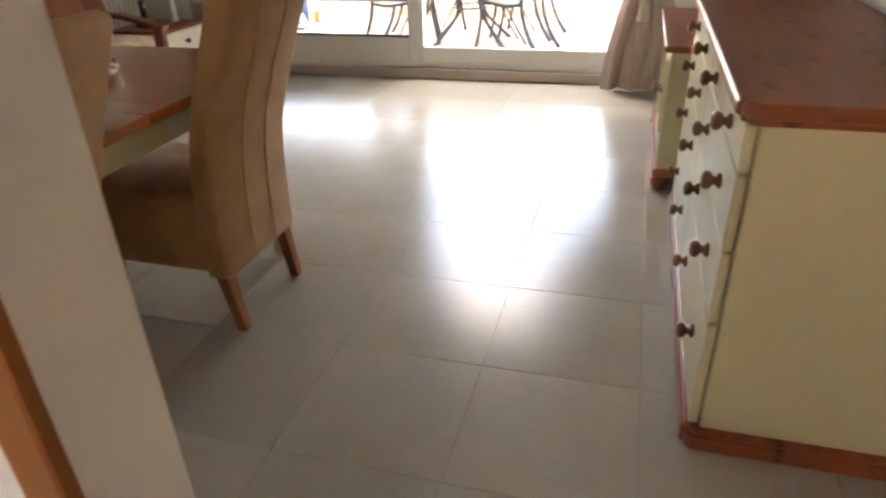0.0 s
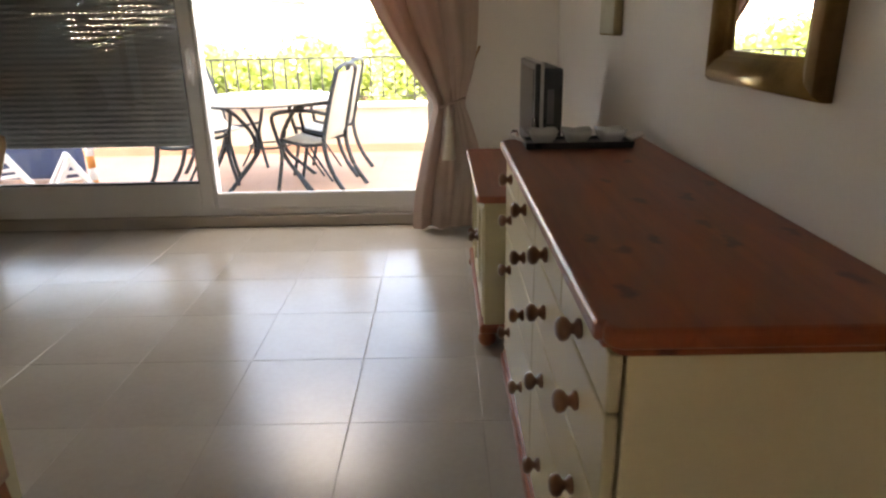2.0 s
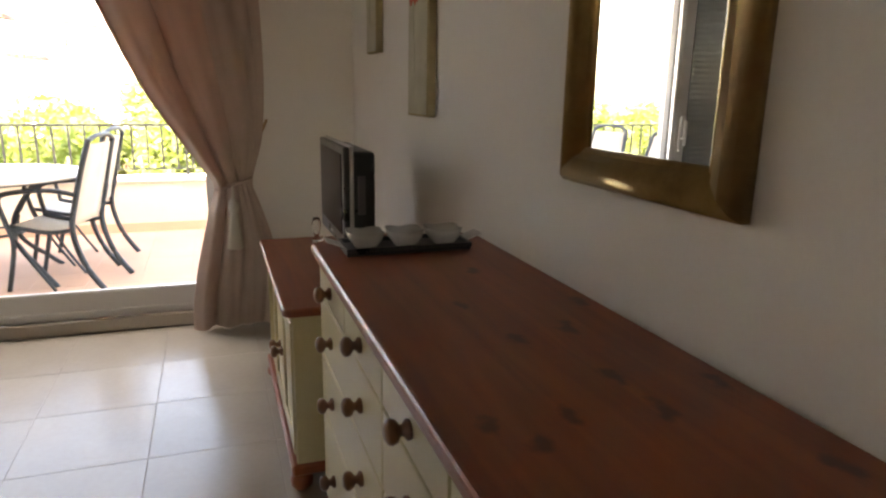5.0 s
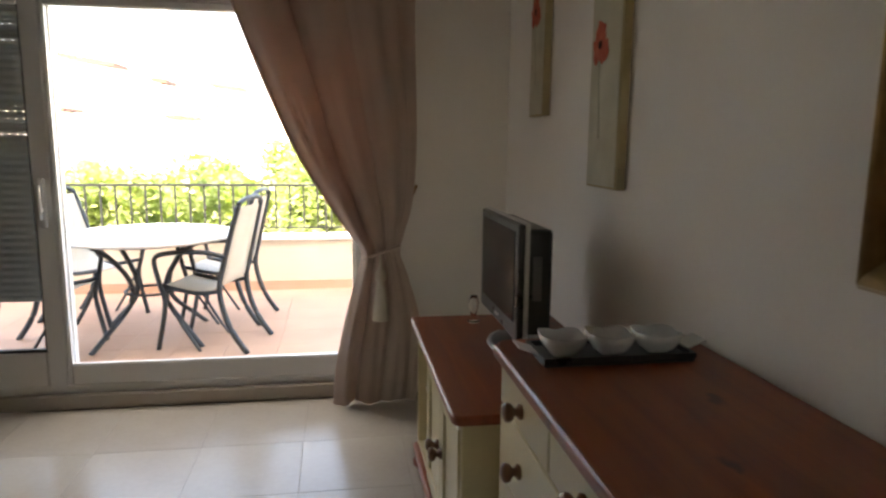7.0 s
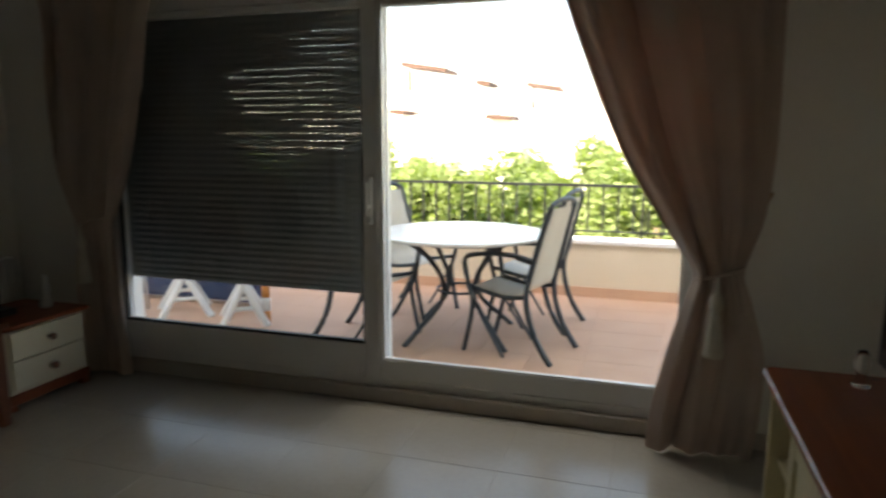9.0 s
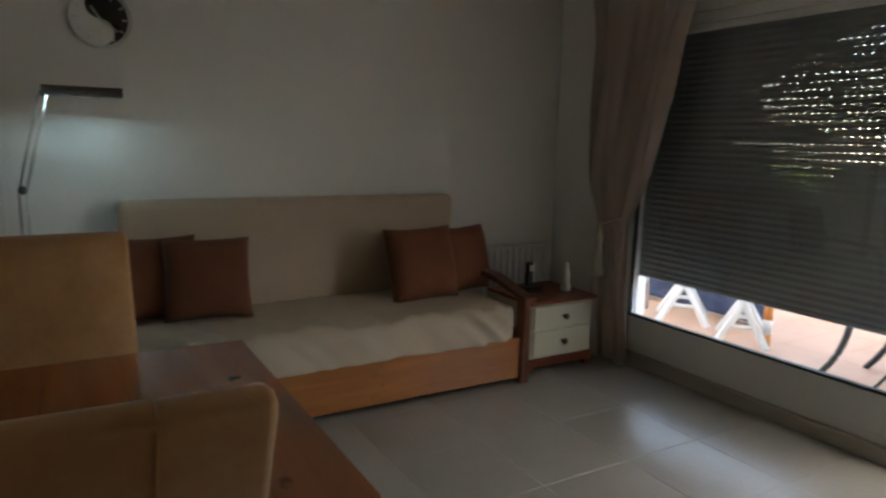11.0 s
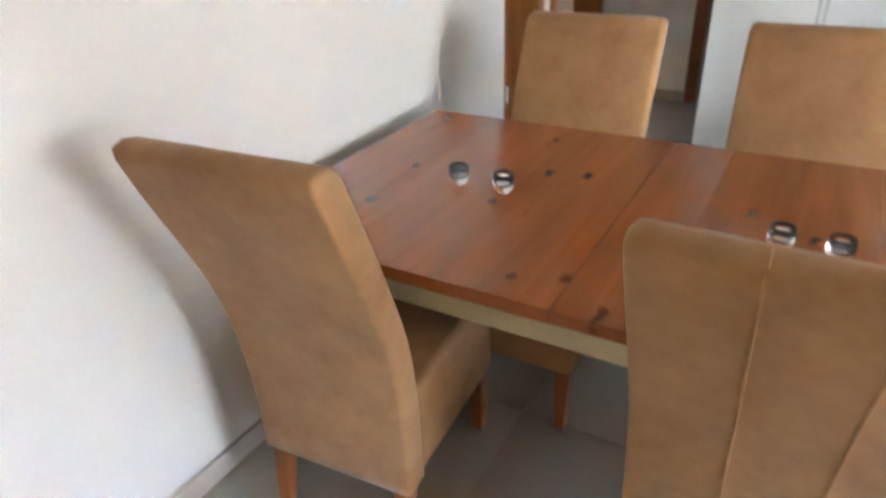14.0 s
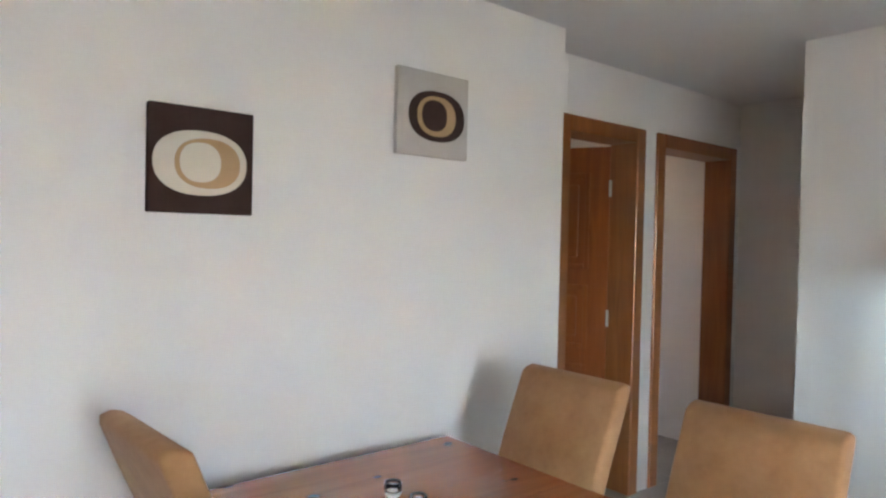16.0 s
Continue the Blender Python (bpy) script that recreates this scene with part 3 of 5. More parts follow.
# door casings and leaves of the hall
def casing(name, axis, at, a, b, top, depth0, depth1, label):
    """A wooden casing round an opening from a to b along an axis, set in a wall face."""
    t = thing(name, ((a + b) / 2, at, 0) if axis == "x" else (at, (a + b) / 2, 0), label, "door frame", kind="structure")
    for lo, hi, z0, z1 in ((a, a + 0.085, 0, top), (b - 0.085, b, 0, top), (a + 0.085, b - 0.085, top - 0.085, top)):
        c = (lo, hi, depth0, depth1, z0, z1) if axis == "x" else (depth0, depth1, lo, hi, z0, z1)
        part("casing", boxed(*c, bevel=0.006), M["casing_wood"], t)
    return t


f1 = casing("door_frame_1", "x", 0.28, -4.66, -3.88, 2.2, 0.19, 0.388, "varnished wooden door frame with a leaf standing open")
f2 = casing("door_frame_2", "x", 0.28, -5.78, -4.79, 2.2, 0.19, 0.388, "varnished wooden door frame of an open doorway")
f3 = casing("door_frame_3", "y", -5.86, 1.0, 1.78, 2.2, -6.01, -5.842, "dark varnished wooden door frame at the hall's end")


def door_leaf(x, y0, y1):
    t = thing("door", (x, y1, 0), "open panelled wooden door with steel hinges", "door", kind="structure")
    part("leaf", boxed(x - 0.018, x + 0.018, y0, y1, 0.01, 2.11, bevel=0.004), M["door_wood"], t)
    for za, zb in ((0.2, 0.75), (0.85, 1.25), (1.35, 1.95)):
        bm = bmesh.new()
        for a in (-1, 1):
            xx = x + a * 0.018
            box(bm, min(xx, xx + a * 0.010), max(xx, xx + a * 0.010), y0 + 0.12, y0 + 0.15, za, zb, 0.004)
            box(bm, min(xx, xx + a * 0.010), max(xx, xx + a * 0.010), y1 - 0.15, y1 - 0.12, za, zb, 0.004)
            box(bm, min(xx, xx + a * 0.010), max(xx, xx + a * 0.010), y0 + 0.15, y1 - 0.15, za, za + 0.03, 0.004)
            box(bm, min(xx, xx + a * 0.010), max(xx, xx + a * 0.010), y0 + 0.15, y1 - 0.15, zb - 0.03, zb, 0.004)
            box(bm, min(xx, xx + a * 0.012), max(xx, xx + a * 0.012), y0 + 0.19, y1 - 0.19, za + 0.07, zb - 0.07, 0.010)
        part("panel", bm, M["door_wood"], t)
    for z in (0.3, 1.05, 1.85):
        bm = bmesh.new()
        lathe(bm, [(0.009, -0.05), (0.009, 0.05)], (x + 0.024, y1 + 0.004, z), seg=10)
        part("hinge", bm, M["steel"], t, "steel hinge")
    t.matrix_basis = pose(x, y1, 0, 0, 0, 24)
    return t


door_leaf(-4.592, -0.60, 0.187)
f4 = casing("door_frame_4", "y", -0.01, 0.55, 1.47, 2.12, -0.022, 0.0, "varnished wooden door frame beside the chest of drawers")
part("leaf", boxed(-0.010, 0.0, 0.635, 1.385, 0.005, 2.03, bevel=0.002), M["door_wood"], f4, "closed wooden door leaf")


# ---- the east side: chest of drawers, cabinet, television, mirror, canvases ----
def rounded(x0, x1, y0, y1, r, k=5):
    """A top's outline with its two front corners (low x) rounded."""
    pts = [(x1, y0), (x1, y1)]
    for i in range(k + 1):
        a = math.pi / 2 + i / k * math.pi / 2
        pts.append((x0 + r + r * math.cos(a), y1 - r + r * math.sin(a)))
    for i in range(k + 1):
        a = math.pi + i / k * math.pi / 2
        pts.append((x0 + r + r * math.cos(a), y0 + r + r * math.sin(a)))
    return pts


def knob(x, y, z, parent):
    bm = bmesh.new()
    lathe(bm, [(0.017, 0.0), (0.018, 0.006), (0.010, 0.012), (0.010, 0.017), (0.019, 0.023), (0.022, 0.031), (0.020, 0.038), (0.011, 0.043)], (x, y, z), (-1, 0, 0), 14)
    return part("knob", bm, M["pine_knob"], parent, "turned pine knob", True)


def notched(x0, x1, y0, y1, r, step, k=5):
    """A top's outline whose two front corners step in and then run round."""
    pts = [(x1, y0), (x1, y1)]
    c = [(x0 + step + r - r * math.cos(i / k * math.pi / 2), y1 - r + r * math.sin(i / k * math.pi / 2)) for i in range(k, -1, -1)]
    pts += c + [(x0 + 0.002, y1 - r - 0.003), (x0, y1 - r - 0.010)]
    pts += [(x0, y0 + r + 0.010), (x0 + 0.002, y0 + r + 0.003)]
    pts += [(x0 + step + r - r * math.cos(i / k * math.pi / 2), y0 + r - r * math.sin(i / k * math.pi / 2)) for i in range(k + 1)]
    return pts


chest = thing("chest_of_drawers", (-0.27, 2.29, 0), "cream painted chest of drawers with a knotty red-brown pine top", "chest of drawers")
CY0, CY1, CX = 1.540, 3.035, -0.472
part("side", boxed(CX, -0.03, CY0, CY0 + 0.022, 0.06, 0.833, bevel=0.003), M["cream"], chest)
part("side", boxed(CX, -0.03, CY1 - 0.022, CY1, 0.06, 0.833, bevel=0.003), M["cream"], chest)
part("back", boxed(-0.03, -0.018, CY0, CY1, 0.06, 0.833), M["cream"], chest)
part("carcass", boxed(CX + 0.004, -0.032, CY0 + 0.024, CY1 - 0.024, 0.062, 0.83), M["cream"], chest)
bm = bmesh.new()
prism(bm, notched(-0.522, -0.012, 1.512, 3.062, 0.030, 0.012), "z", 0.838, 0.870, 0.010, 3)
part("top", bm, M["pine"], chest, "knotty red-brown varnished pine top")
bm = bmesh.new()
prism(bm, notched(-0.508, -0.02, 1.524, 3.050, 0.026, 0.010), "z", 0.824, 0.839, 0.005, 2)
part("top_moulding", bm, M["pine"], chest)
bm = bmesh.new()
prism(bm, notched(-0.512, -0.03, 1.522, 3.052, 0.026, 0.010), "z", 0.0, 0.040, 0.003, 1)
prism(bm, notched(-0.504, -0.03, 1.530, 3.044, 0.026, 0.010), "z", 0.039, 0.060, 0.007, 2)
part("plinth", bm, M["pine"], chest, "red-brown pine plinth")
ys4 = [CY0 + i * (CY1 - CY0) / 4 for i in range(5)]
rows_z = ((0.722, 0.820), (0.546, 0.716), (0.364, 0.540), (0.068, 0.358))
for r, (z0, z1) in enumerate(rows_z):
    cells = [(ys4[i], ys4[i + 1]) for i in range(4)] if r == 0 else [(ys4[0], ys4[2]), (ys4[2], ys4[4])]
    for a, b in cells:
        d = part("drawer", boxed(CX - 0.026, CX - 0.004, a + 0.003, b - 0.003, z0, z1, bevel=0.005, seg=2), M["cream"], chest, "cream drawer front")
        for y in ([(a + b) / 2] if r == 0 else [a + (b - a) * 0.25, a + (b - a) * 0.75]):
            knob(CX - 0.026, y, (z0 + z1) / 2, d)

cab = thing("tv_cabinet", (-0.31, 3.64, 0), "low cream media cabinet with a pine top and panelled doors", "cabinet")
bm = bmesh.new()
prism(bm, rounded(-0.60, -0.012, 3.128, 4.150, 0.03), "z", 0.6125, 0.641, 0.009, 3)
part("top", bm, M["pine"], cab, "knotty red-brown varnished pine top")
bx = -0.57
part("side", boxed(bx, -0.03, 3.150, 3.172, 0.10, 0.612, bevel=0.003), M["cream"], cab)
part("side", boxed(bx, -0.03, 4.106, 4.128, 0.10, 0.612, bevel=0.003), M["cream"], cab)
part("back", boxed(-0.03, -0.018, 3.150, 4.128, 0.10, 0.612), M["cream"], cab)
part("divider", boxed(bx + 0.02, -0.03, 3.800, 3.820, 0.10, 0.612), M["cream"], cab)
part("base_board", boxed(bx + 0.004, -0.03, 3.172, 4.106, 0.10, 0.118), M["cream"], cab)
part("rail", boxed(bx, bx + 0.02, 3.172, 4.106, 0.588, 0.612, bevel=0.002), M["cream"], cab)
part("shelf", boxed(bx + 0.03, -0.03, 3.820, 4.106, 0.345, 0.36), M["cream"], cab)
part("plinth", boxed(-0.588, -0.03, 3.140, 4.138, 0.06, 0.10, bevel=0.008), M["pine"], cab, "red-brown pine plinth")
for y in (3.175, 4.10):
    for x in (-0.555, -0.07):
        bm = bmesh.new()
        lathe(bm, [(0.022, 0.0), (0.036, 0.016), (0.038, 0.036), (0.024, 0.06)], (x, y, 0), seg=14)
        part("foot", bm, M["pine"], cab, "turned pine bun foot", True)
for a, b in ((3.176, 3.485), (3.489, 3.798)):
    bm = bmesh.new()
    box(bm, bx - 0.006, bx + 0.012, a, a + 0.055, 0.122, 0.585, 0.003)
    box(bm, bx - 0.006, bx + 0.012, b - 0.055, b, 0.122, 0.585, 0.003)
    box(bm, bx - 0.005, bx + 0.011, a + 0.055, b - 0.055, 0.122, 0.18, 0.003)
    box(bm, bx - 0.005, bx + 0.011, a + 0.055, b - 0.055, 0.527, 0.585, 0.003)
    d = part("door", bm, M["cream"], cab, "cream framed door")
    part("door_panel", boxed(bx + 0.003, bx + 0.009, a + 0.05, b - 0.05, 0.17, 0.535), M["cream"], d)
    knob(bx - 0.006, b - 0.03 if a < 3.3 else a + 0.03, 0.38, d)

tv = thing("television", (-0.29, 3.70, 0.642), "small flat television with a silver rim on a curved stand", "television")
part("bezel", boxed(-0.345, -0.322, 3.452, 3.968, 0.735, 1.104, bevel=0.007, seg=2), M["black"], tv, "glossy black bezel")
part("rim", boxed(-0.323, -0.309, 3.447, 3.973, 0.730, 1.109, bevel=0.005, seg=2), M["silver"], tv, "bright silver rim")
part("rear_housing", boxed(-0.310, -0.225, 3.475, 3.945, 0.745, 1.085, bevel=0.015, seg=2), M["black"], tv, "black rear housing")
part("port_panel", boxed(-0.290, -0.262, 3.470, 3.476, 0.86, 1.00, bevel=0.002), M["lamp_metal"], tv, "grey side socket panel")
part("screen", boxed(-0.3485, -0.344, 3.488, 3.932, 0.790, 1.078), M["screen"], tv, "dark switched-off screen")
bm = bmesh.new()
lathe(bm, [(0.175, 0.0), (0.18, 0.006), (0.16, 0.016), (0.05, 0.026)], (-0.26, 3.70, 0.642), seg=32)
for v in bm.verts:
    v.co.x = -0.26 + (v.co.x + 0.26) * 0.58
part("stand_foot", bm, M["black"], tv, "black oval stand foot", True)
bm = bmesh.new()
tube(bm, [(-0.26 - 0.1065 * math.cos(a), 3.70 + 0.1835 * math.sin(a), 0.6475) for a in [math.radians(-75 + 6 * i) for i in range(26)]], 0.0045, 6)
part("foot_trim", bm, M["silver"], tv, "silver trim round the foot", True)
part("stand_neck", boxed(-0.285, -0.25, 3.64, 3.76, 0.66, 0.75, bevel=0.006), M["black"], tv)
part("brand_bar", boxed(-0.3475, -0.3445, 3.685, 3.735, 0.758, 0.766), M["steel"], tv)

orn = thing("glass_ornament", (-0.36, 4.03, 0.642), "small clear glass ornament beside the television", "ornament")
bm = bmesh.new()
lathe(bm, [(0.022, 0.0), (0.026, 0.006), (0.010, 0.025), (0.020, 0.06), (0.022, 0.085), (0.012, 0.11)], (-0.36, 4.03, 0.642), seg=16)
part("glass_body", bm, M["tumbler"], orn, "", True)

tray = thing("serving_tray", (-0.28, 2.905, 0.870), "black tray on the chest of drawers", "tray")
bm = bmesh.new()
box(bm, -0.455, -0.105, 2.835, 2.975, 0.8705, 0.880, 0.004)
for b in ((-0.455, -0.105, 2.835, 2.843), (-0.455, -0.105, 2.967, 2.975), (-0.455, -0.447, 2.843, 2.967), (-0.113, -0.105, 2.843, 2.967)):
    box(bm, *b, 0.880, 0.892)
part("tray_body", bm, M["black"], tray)
for a in (-1, 1):
    x = -0.28 + a * 0.190
    bm = bmesh.new()
    prism(bm, [(x - a * 0.014, 0.888), (x + a * 0.030, 0.904), (x + a * 0.030, 0.908), (x - a * 0.014, 0.892)], "y", 2.875, 2.935)
    part("handle", bm, M["steel"], tray, "silver tray handle")


def bowl(x, y, z):
    t = thing("bowl", (x, y, z), "small pale grey square ceramic bowl on the black tray", "bowl", "bowls on the tray")
    bm = bmesh.new()
    rings = []
    for s, h in ((0.026, 0.0), (0.034, 0.008), (0.044, 0.025), (0.050, 0.041), (0.047, 0.041), (0.040, 0.025), (0.030, 0.011), (0.0, 0.008)):
        ring = []
        for i in range(24):
            a = i * math.tau / 24
            c, q = math.cos(a), math.sin(a)
            k = (abs(c) ** 5 + abs(q) ** 5) ** -0.2
            up = 0.006 * (abs(c * q) * 2) if h > 0.04 else 0
            ring.append(bm.verts.new((x + s * k * c, y + s * k * q, z + h + up)) if s else None)
        rings.append(ring)
    bm.faces.new(rings[0][::-1])
    for a, b in zip(rings[:-1], rings[1:-1]):
        for i in range(24):
            bm.faces.new((a[i], a[(i + 1) % 24], b[(i + 1) % 24], b[i]))
    bm.faces.new(rings[-2])
    part("dish", bm, M["bowl"], t, "", True)


for x in (-0.392, -0.280, -0.168):
    bowl(x, 2.905, 0.8805)

mir = thing("mirror", (-0.02, 2.24, 1.6), "wall mirror in a broad antique gold frame", "mirror")
MY0, MY1, MZ0, MZ1 = 1.955, 2.500, 1.110, 2.05
for (a, b, c, d) in (((MY0, MZ0), (MY1, MZ0), (MY1 - 0.085, MZ0 + 0.078), (MY0 + 0.085, MZ0 + 0.078)), ((MY0, MZ1), (MY1, MZ1), (MY1 - 0.085, MZ1 - 0.078), (MY0 + 0.085, MZ1 - 0.078)),
                     ((MY0, MZ0), (MY0, MZ1), (MY0 + 0.085, MZ1 - 0.078), (MY0 + 0.085, MZ0 + 0.078)), ((MY1, MZ0), (MY1, MZ1), (MY1 - 0.085, MZ1 - 0.078), (MY1 - 0.085, MZ0 + 0.078))):
    # a half-round moulding, mitred at its ends
    bm = bmesh.new()
    prof = [(0.0, 0.0), (0.0, 0.018), (0.15, 0.034), (0.4, 0.040), (0.7, 0.032), (0.85, 0.018), (0.9, 0.020), (1.0, 0.014), (1.0, 0.0)]
    ends = []
    for o, i in ((a, d), (b, c)):
        ends.append([bm.verts.new((-0.003 - h, o[0] + (i[0] - o[0]) * t, o[1] + (i[1] - o[1]) * t)) for t, h in prof])
    k = len(prof)
    for j in range(k):
        bm.faces.new((ends[0][j], ends[0][(j + 1) % k], ends[1][(j + 1) % k], ends[1][j]))
    bm.faces.new(ends[0]), bm.faces.new(ends[1])
    bmesh.ops.recalc_face_normals(bm, faces=bm.faces)
    part("frame_moulding", bm, M["gilt"], mir, "antique gold moulding", True)
part("mirror_glass", boxed(-0.012, -0.004, MY0 + 0.083, MY1 - 0.083, MZ0 + 0.076, MZ1 - 0.076), M["mirror"], mir, "mirror glass")


def poppy_canvas(y0, y1, z0, z1, fy, fz, label):
    t = thing("canvas", (-0.02, (y0 + y1) / 2, (z0 + z1) / 2), label, "wall art", "poppy canvases on the wall")
    part("stretcher", boxed(-0.034, -0.002, y0, y1, z0, z1, bevel=0.003), M["canvas_edge"], t, "ochre canvas edge")
    part("picture", boxed(-0.0362, -0.0335, y0 + 0.012, y1 - 0.012, z0 + 0.008, z1 - 0.008), M["canvas_pale"], t, "pale painted ground")
    bm = bmesh.new()
    tube(bm, [(-0.0366, fy + 0.01 * math.sin(i), fz - i * 0.06) for i in range(int((fz - z0 - 0.06) / 0.06))], 0.0025, 6, 1.0)
    part("stem", bm, M["stem"], t)
    bm = bmesh.new()
    for i in range(6):
        a = i * math.tau / 6 + 0.4 * math.sin(i * 2.7)
        cy, cz = fy + (0.034 + 0.006 * math.sin(i * 3.1)) * math.cos(a), fz + (0.042 + 0.008 * math.cos(i * 1.9)) * math.sin(a)
        vs = [bm.verts.new((-0.0375 - 0.0004 * i, cy + (0.034 + 0.007 * math.sin(5 * b + i)) * math.cos(b), cz + (0.036 + 0.008 * math.cos(4 * b + i)) * math.sin(b))) for b in [j * math.tau / 16 for j in range(16)]]
        bm.faces.new(vs)
    part("flower", bm, M["poppy"], t, "red painted poppy")
    bm = bmesh.new()
    lathe(bm, [(0.014, 0), (0.012, 0.001)], (-0.0412, fy, fz), (-1, 0, 0), 12)
    part("flower_centre", bm, M["choc"], t)


poppy_canvas(3.475, 3.722, 1.205, 2.02, 3.635, 1.665, "narrow canvas of one red poppy on a pale ground")
poppy_canvas(4.248, 4.446, 1.465, 2.27, 4.37, 1.90, "narrow canvas of a red poppy hung near the corner")


# ---- the picture wall ----
def oval_canvas(x0, x1, z0, z1, ground, rings, label):
    t = thing("canvas", ((x0 + x1) / 2, 0.64, (z0 + z1) / 2), label, "wall art", "abstract canvases on the white wall")
    part("stretcher", boxed(x0, x1, 0.631, 0.656, z0, z1, bevel=0.003), ground, t)
    for i, (cx, cz, rx, rz, m, name) in enumerate(rings):
        bm = bmesh.new()
        k = 48
        lo, hi = [], []
        for j in range(k):
            a = j * math.tau / k
            q = (abs(math.cos(a)) ** 2.3 + abs(math.sin(a)) ** 2.3) ** (-1 / 2.3)
            p = ((x0 + x1) / 2 + cx + rx * q * math.cos(a), (z0 + z1) / 2 + cz + rz * q * math.sin(a))
            lo.append(bm.verts.new((p[0], 0.6555, p[1]))), hi.append(bm.verts.new((p[0], 0.6575 + 0.0012 * i, p[1])))
        bm.faces.new(hi)
        for j in range(k):
            bm.faces.new((lo[j], lo[(j + 1) % k], hi[(j + 1) % k], hi[j]))
        bmesh.ops.recalc_face_normals(bm, faces=bm.faces)
        part(name, bm, m, t)


oval_canvas(-2.076, -1.758, 1.580, 1.901, M["choc"], [(0.005, -0.008, 0.142, 0.098, M["ivory"], "oval"), (-0.015, -0.008, 0.100, 0.076, M["tan"], "inner_oval"), (0.008, -0.006, 0.062, 0.060, M["ivory"], "centre")], "square chocolate canvas with a cream and tan oval")
oval_canvas(-2.988, -2.636, 1.838, 2.166, M["greige"], [(-0.015, -0.006, 0.140, 0.098, M["choc"], "oval"), (-0.012, -0.006, 0.096, 0.078, M["tan"], "inner_oval"), (0.0, -0.004, 0.062, 0.060, M["choc"], "centre")], "square pale grey canvas with a brown ringed oval")


# ---- the dining table and chairs ----
table = thing("dining_table", (-2.378, 1.54, 0), "knotty pine extending dining table with cream legs", "table")
TX0, TX1, TY0, TY1, TZ = -2.855, -1.895, 0.728, 2.355, 0.755
edges_y = [TY0, 0.93, 1.13, 1.33, 1.522, 1.69, 1.86, 2.03, 2.20, TY1]
for i, (a, b) in enumerate(zip(edges_y, edges_y[1:])):
    gap = 0.0005 if abs(a - 1.522) < 0.01 else 0.0001
    part("plank", boxed(TX0, TX1, a + gap, b - 0.0001, TZ - 0.030, TZ, bevel=0.0018 if gap > 0.0003 else 0.0004), M["pine_x"], table)
for b in ((TX1 - 0.075, TX1 - 0.055, TY0 + 0.08, TY1 - 0.08), (TX0 + 0.055, TX0 + 0.075, TY0 + 0.08, TY1 - 0.08), (TX0 + 0.08, TX1 - 0.08, TY1 - 0.10, TY1 - 0.08), (TX0 + 0.08, TX1 - 0.08, TY0 + 0.08, TY0 + 0.10)):
    part("apron", boxed(*b, 0.635, 0.7245, bevel=0.003), M["cream"], table, "cream painted apron")
for x in (TX0 + 0.085, TX1 - 0.085):
    for y in (TY0 + 0.10, TY1 - 0.10):
        bm = bmesh.new()
        box(bm, x - 0.038, x + 0.038, y - 0.038, y + 0.038, 0.60, 0.7245, 0.004)
        lo = [bm.verts.new((x + a * 0.027, y + b * 0.027, 0)) for a, b in ((-1, -1), (1, -1), (1, 1), (-1, 1))]
        hi = [bm.verts.new((x + a * 0.0375, y + b * 0.0375, 0.602)) for a, b in ((-1, -1), (1, -1), (1, 1), (-1, 1))]
        bm.faces.new(lo[::-1]), bm.faces.new(hi)
        for i in range(4):
            bm.faces.new((lo[i], lo[(i + 1) % 4], hi[(i + 1) % 4], hi[i]))
        part("leg", bm, M["cream"], table, "square tapered cream leg")


def dining_chair():
    """Faces -x, its rear legs' backs at x 0, centred on y 0."""
    t = thing("dining_chair", (0, 0, 0), "tan suede high-backed dining chair with short wooden legs", "chair", "chairs round the dining table")
    W = 0.212
    rear = [(0.0, 0.20), (0.0, 0.32), (0.006, 0.45), (0.030, 0.62), (0.088, 0.79), (0.148, 0.935), (0.188, 1.035)]
    rear = [(p.x, p.y) for p in curve_pts([(x, z, 0) for x, z in rear], 3)]
    th = 0.075
    front = [(x - th, z + 0.012 * (z - 0.2)) for x, z in rear]
    tip = [(0.188, 1.056), (0.163, 1.066), (0.135, 1.060)]
    bm = bmesh.new()
    prism(bm, rear + tip + front[::-1], "y", -W, W, 0.014, 3)
    # slight sag and puckers in the cover
    for v in bm.verts:
        v.co.x += 0.004 * math.sin(v.co.z * 17 + v.co.y * 9) * (1 if abs(v.co.y) < W - 0.02 else 0.3)
    part("backrest", bm, M["suede"], t, "", True)
    bm = bmesh.new()
    box(bm, -0.50, -0.06, -W + 0.002, W - 0.002, 0.215, 0.475, 0.022, 3)
    for v in bm.verts:
        if v.co.z > 0.45:
            v.co.z += 0.012 * (1 - (v.co.y / W) ** 2)
    part("seat", bm, M["suede"], t, "", True)
    for x, y, lean in ((-0.040, -W + 0.035, 0.035), (-0.040, W - 0.035, 0.035), (-0.455, -W + 0.035, -0.01), (-0.455, W - 0.035, -0.01)):
        bm = bmesh.new()
        s0, s1 = 0.017, 0.023
        lo = [bm.verts.new((x + lean + a * s0, y + b * s0, 0)) for a, b in ((-1, -1), (1, -1), (1, 1), (-1, 1))]
        hi = [bm.verts.new((x + a * s1, y + b * s1, 0.23)) for a, b in ((-1, -1), (1, -1), (1, 1), (-1, 1))]
        bm.faces.new(lo[::-1]), bm.faces.new(hi)
        for i in range(4):
            bm.faces.new((lo[i], lo[(i + 1) % 4], hi[(i + 1) % 4], hi[i]))
        bmesh.ops.bevel(bm, geom=list(bm.edges), offset=0.003, segments=1, affect="EDGES")
        part("leg", bm, M["leg_wood"], t, "tapered wooden leg")
    return t


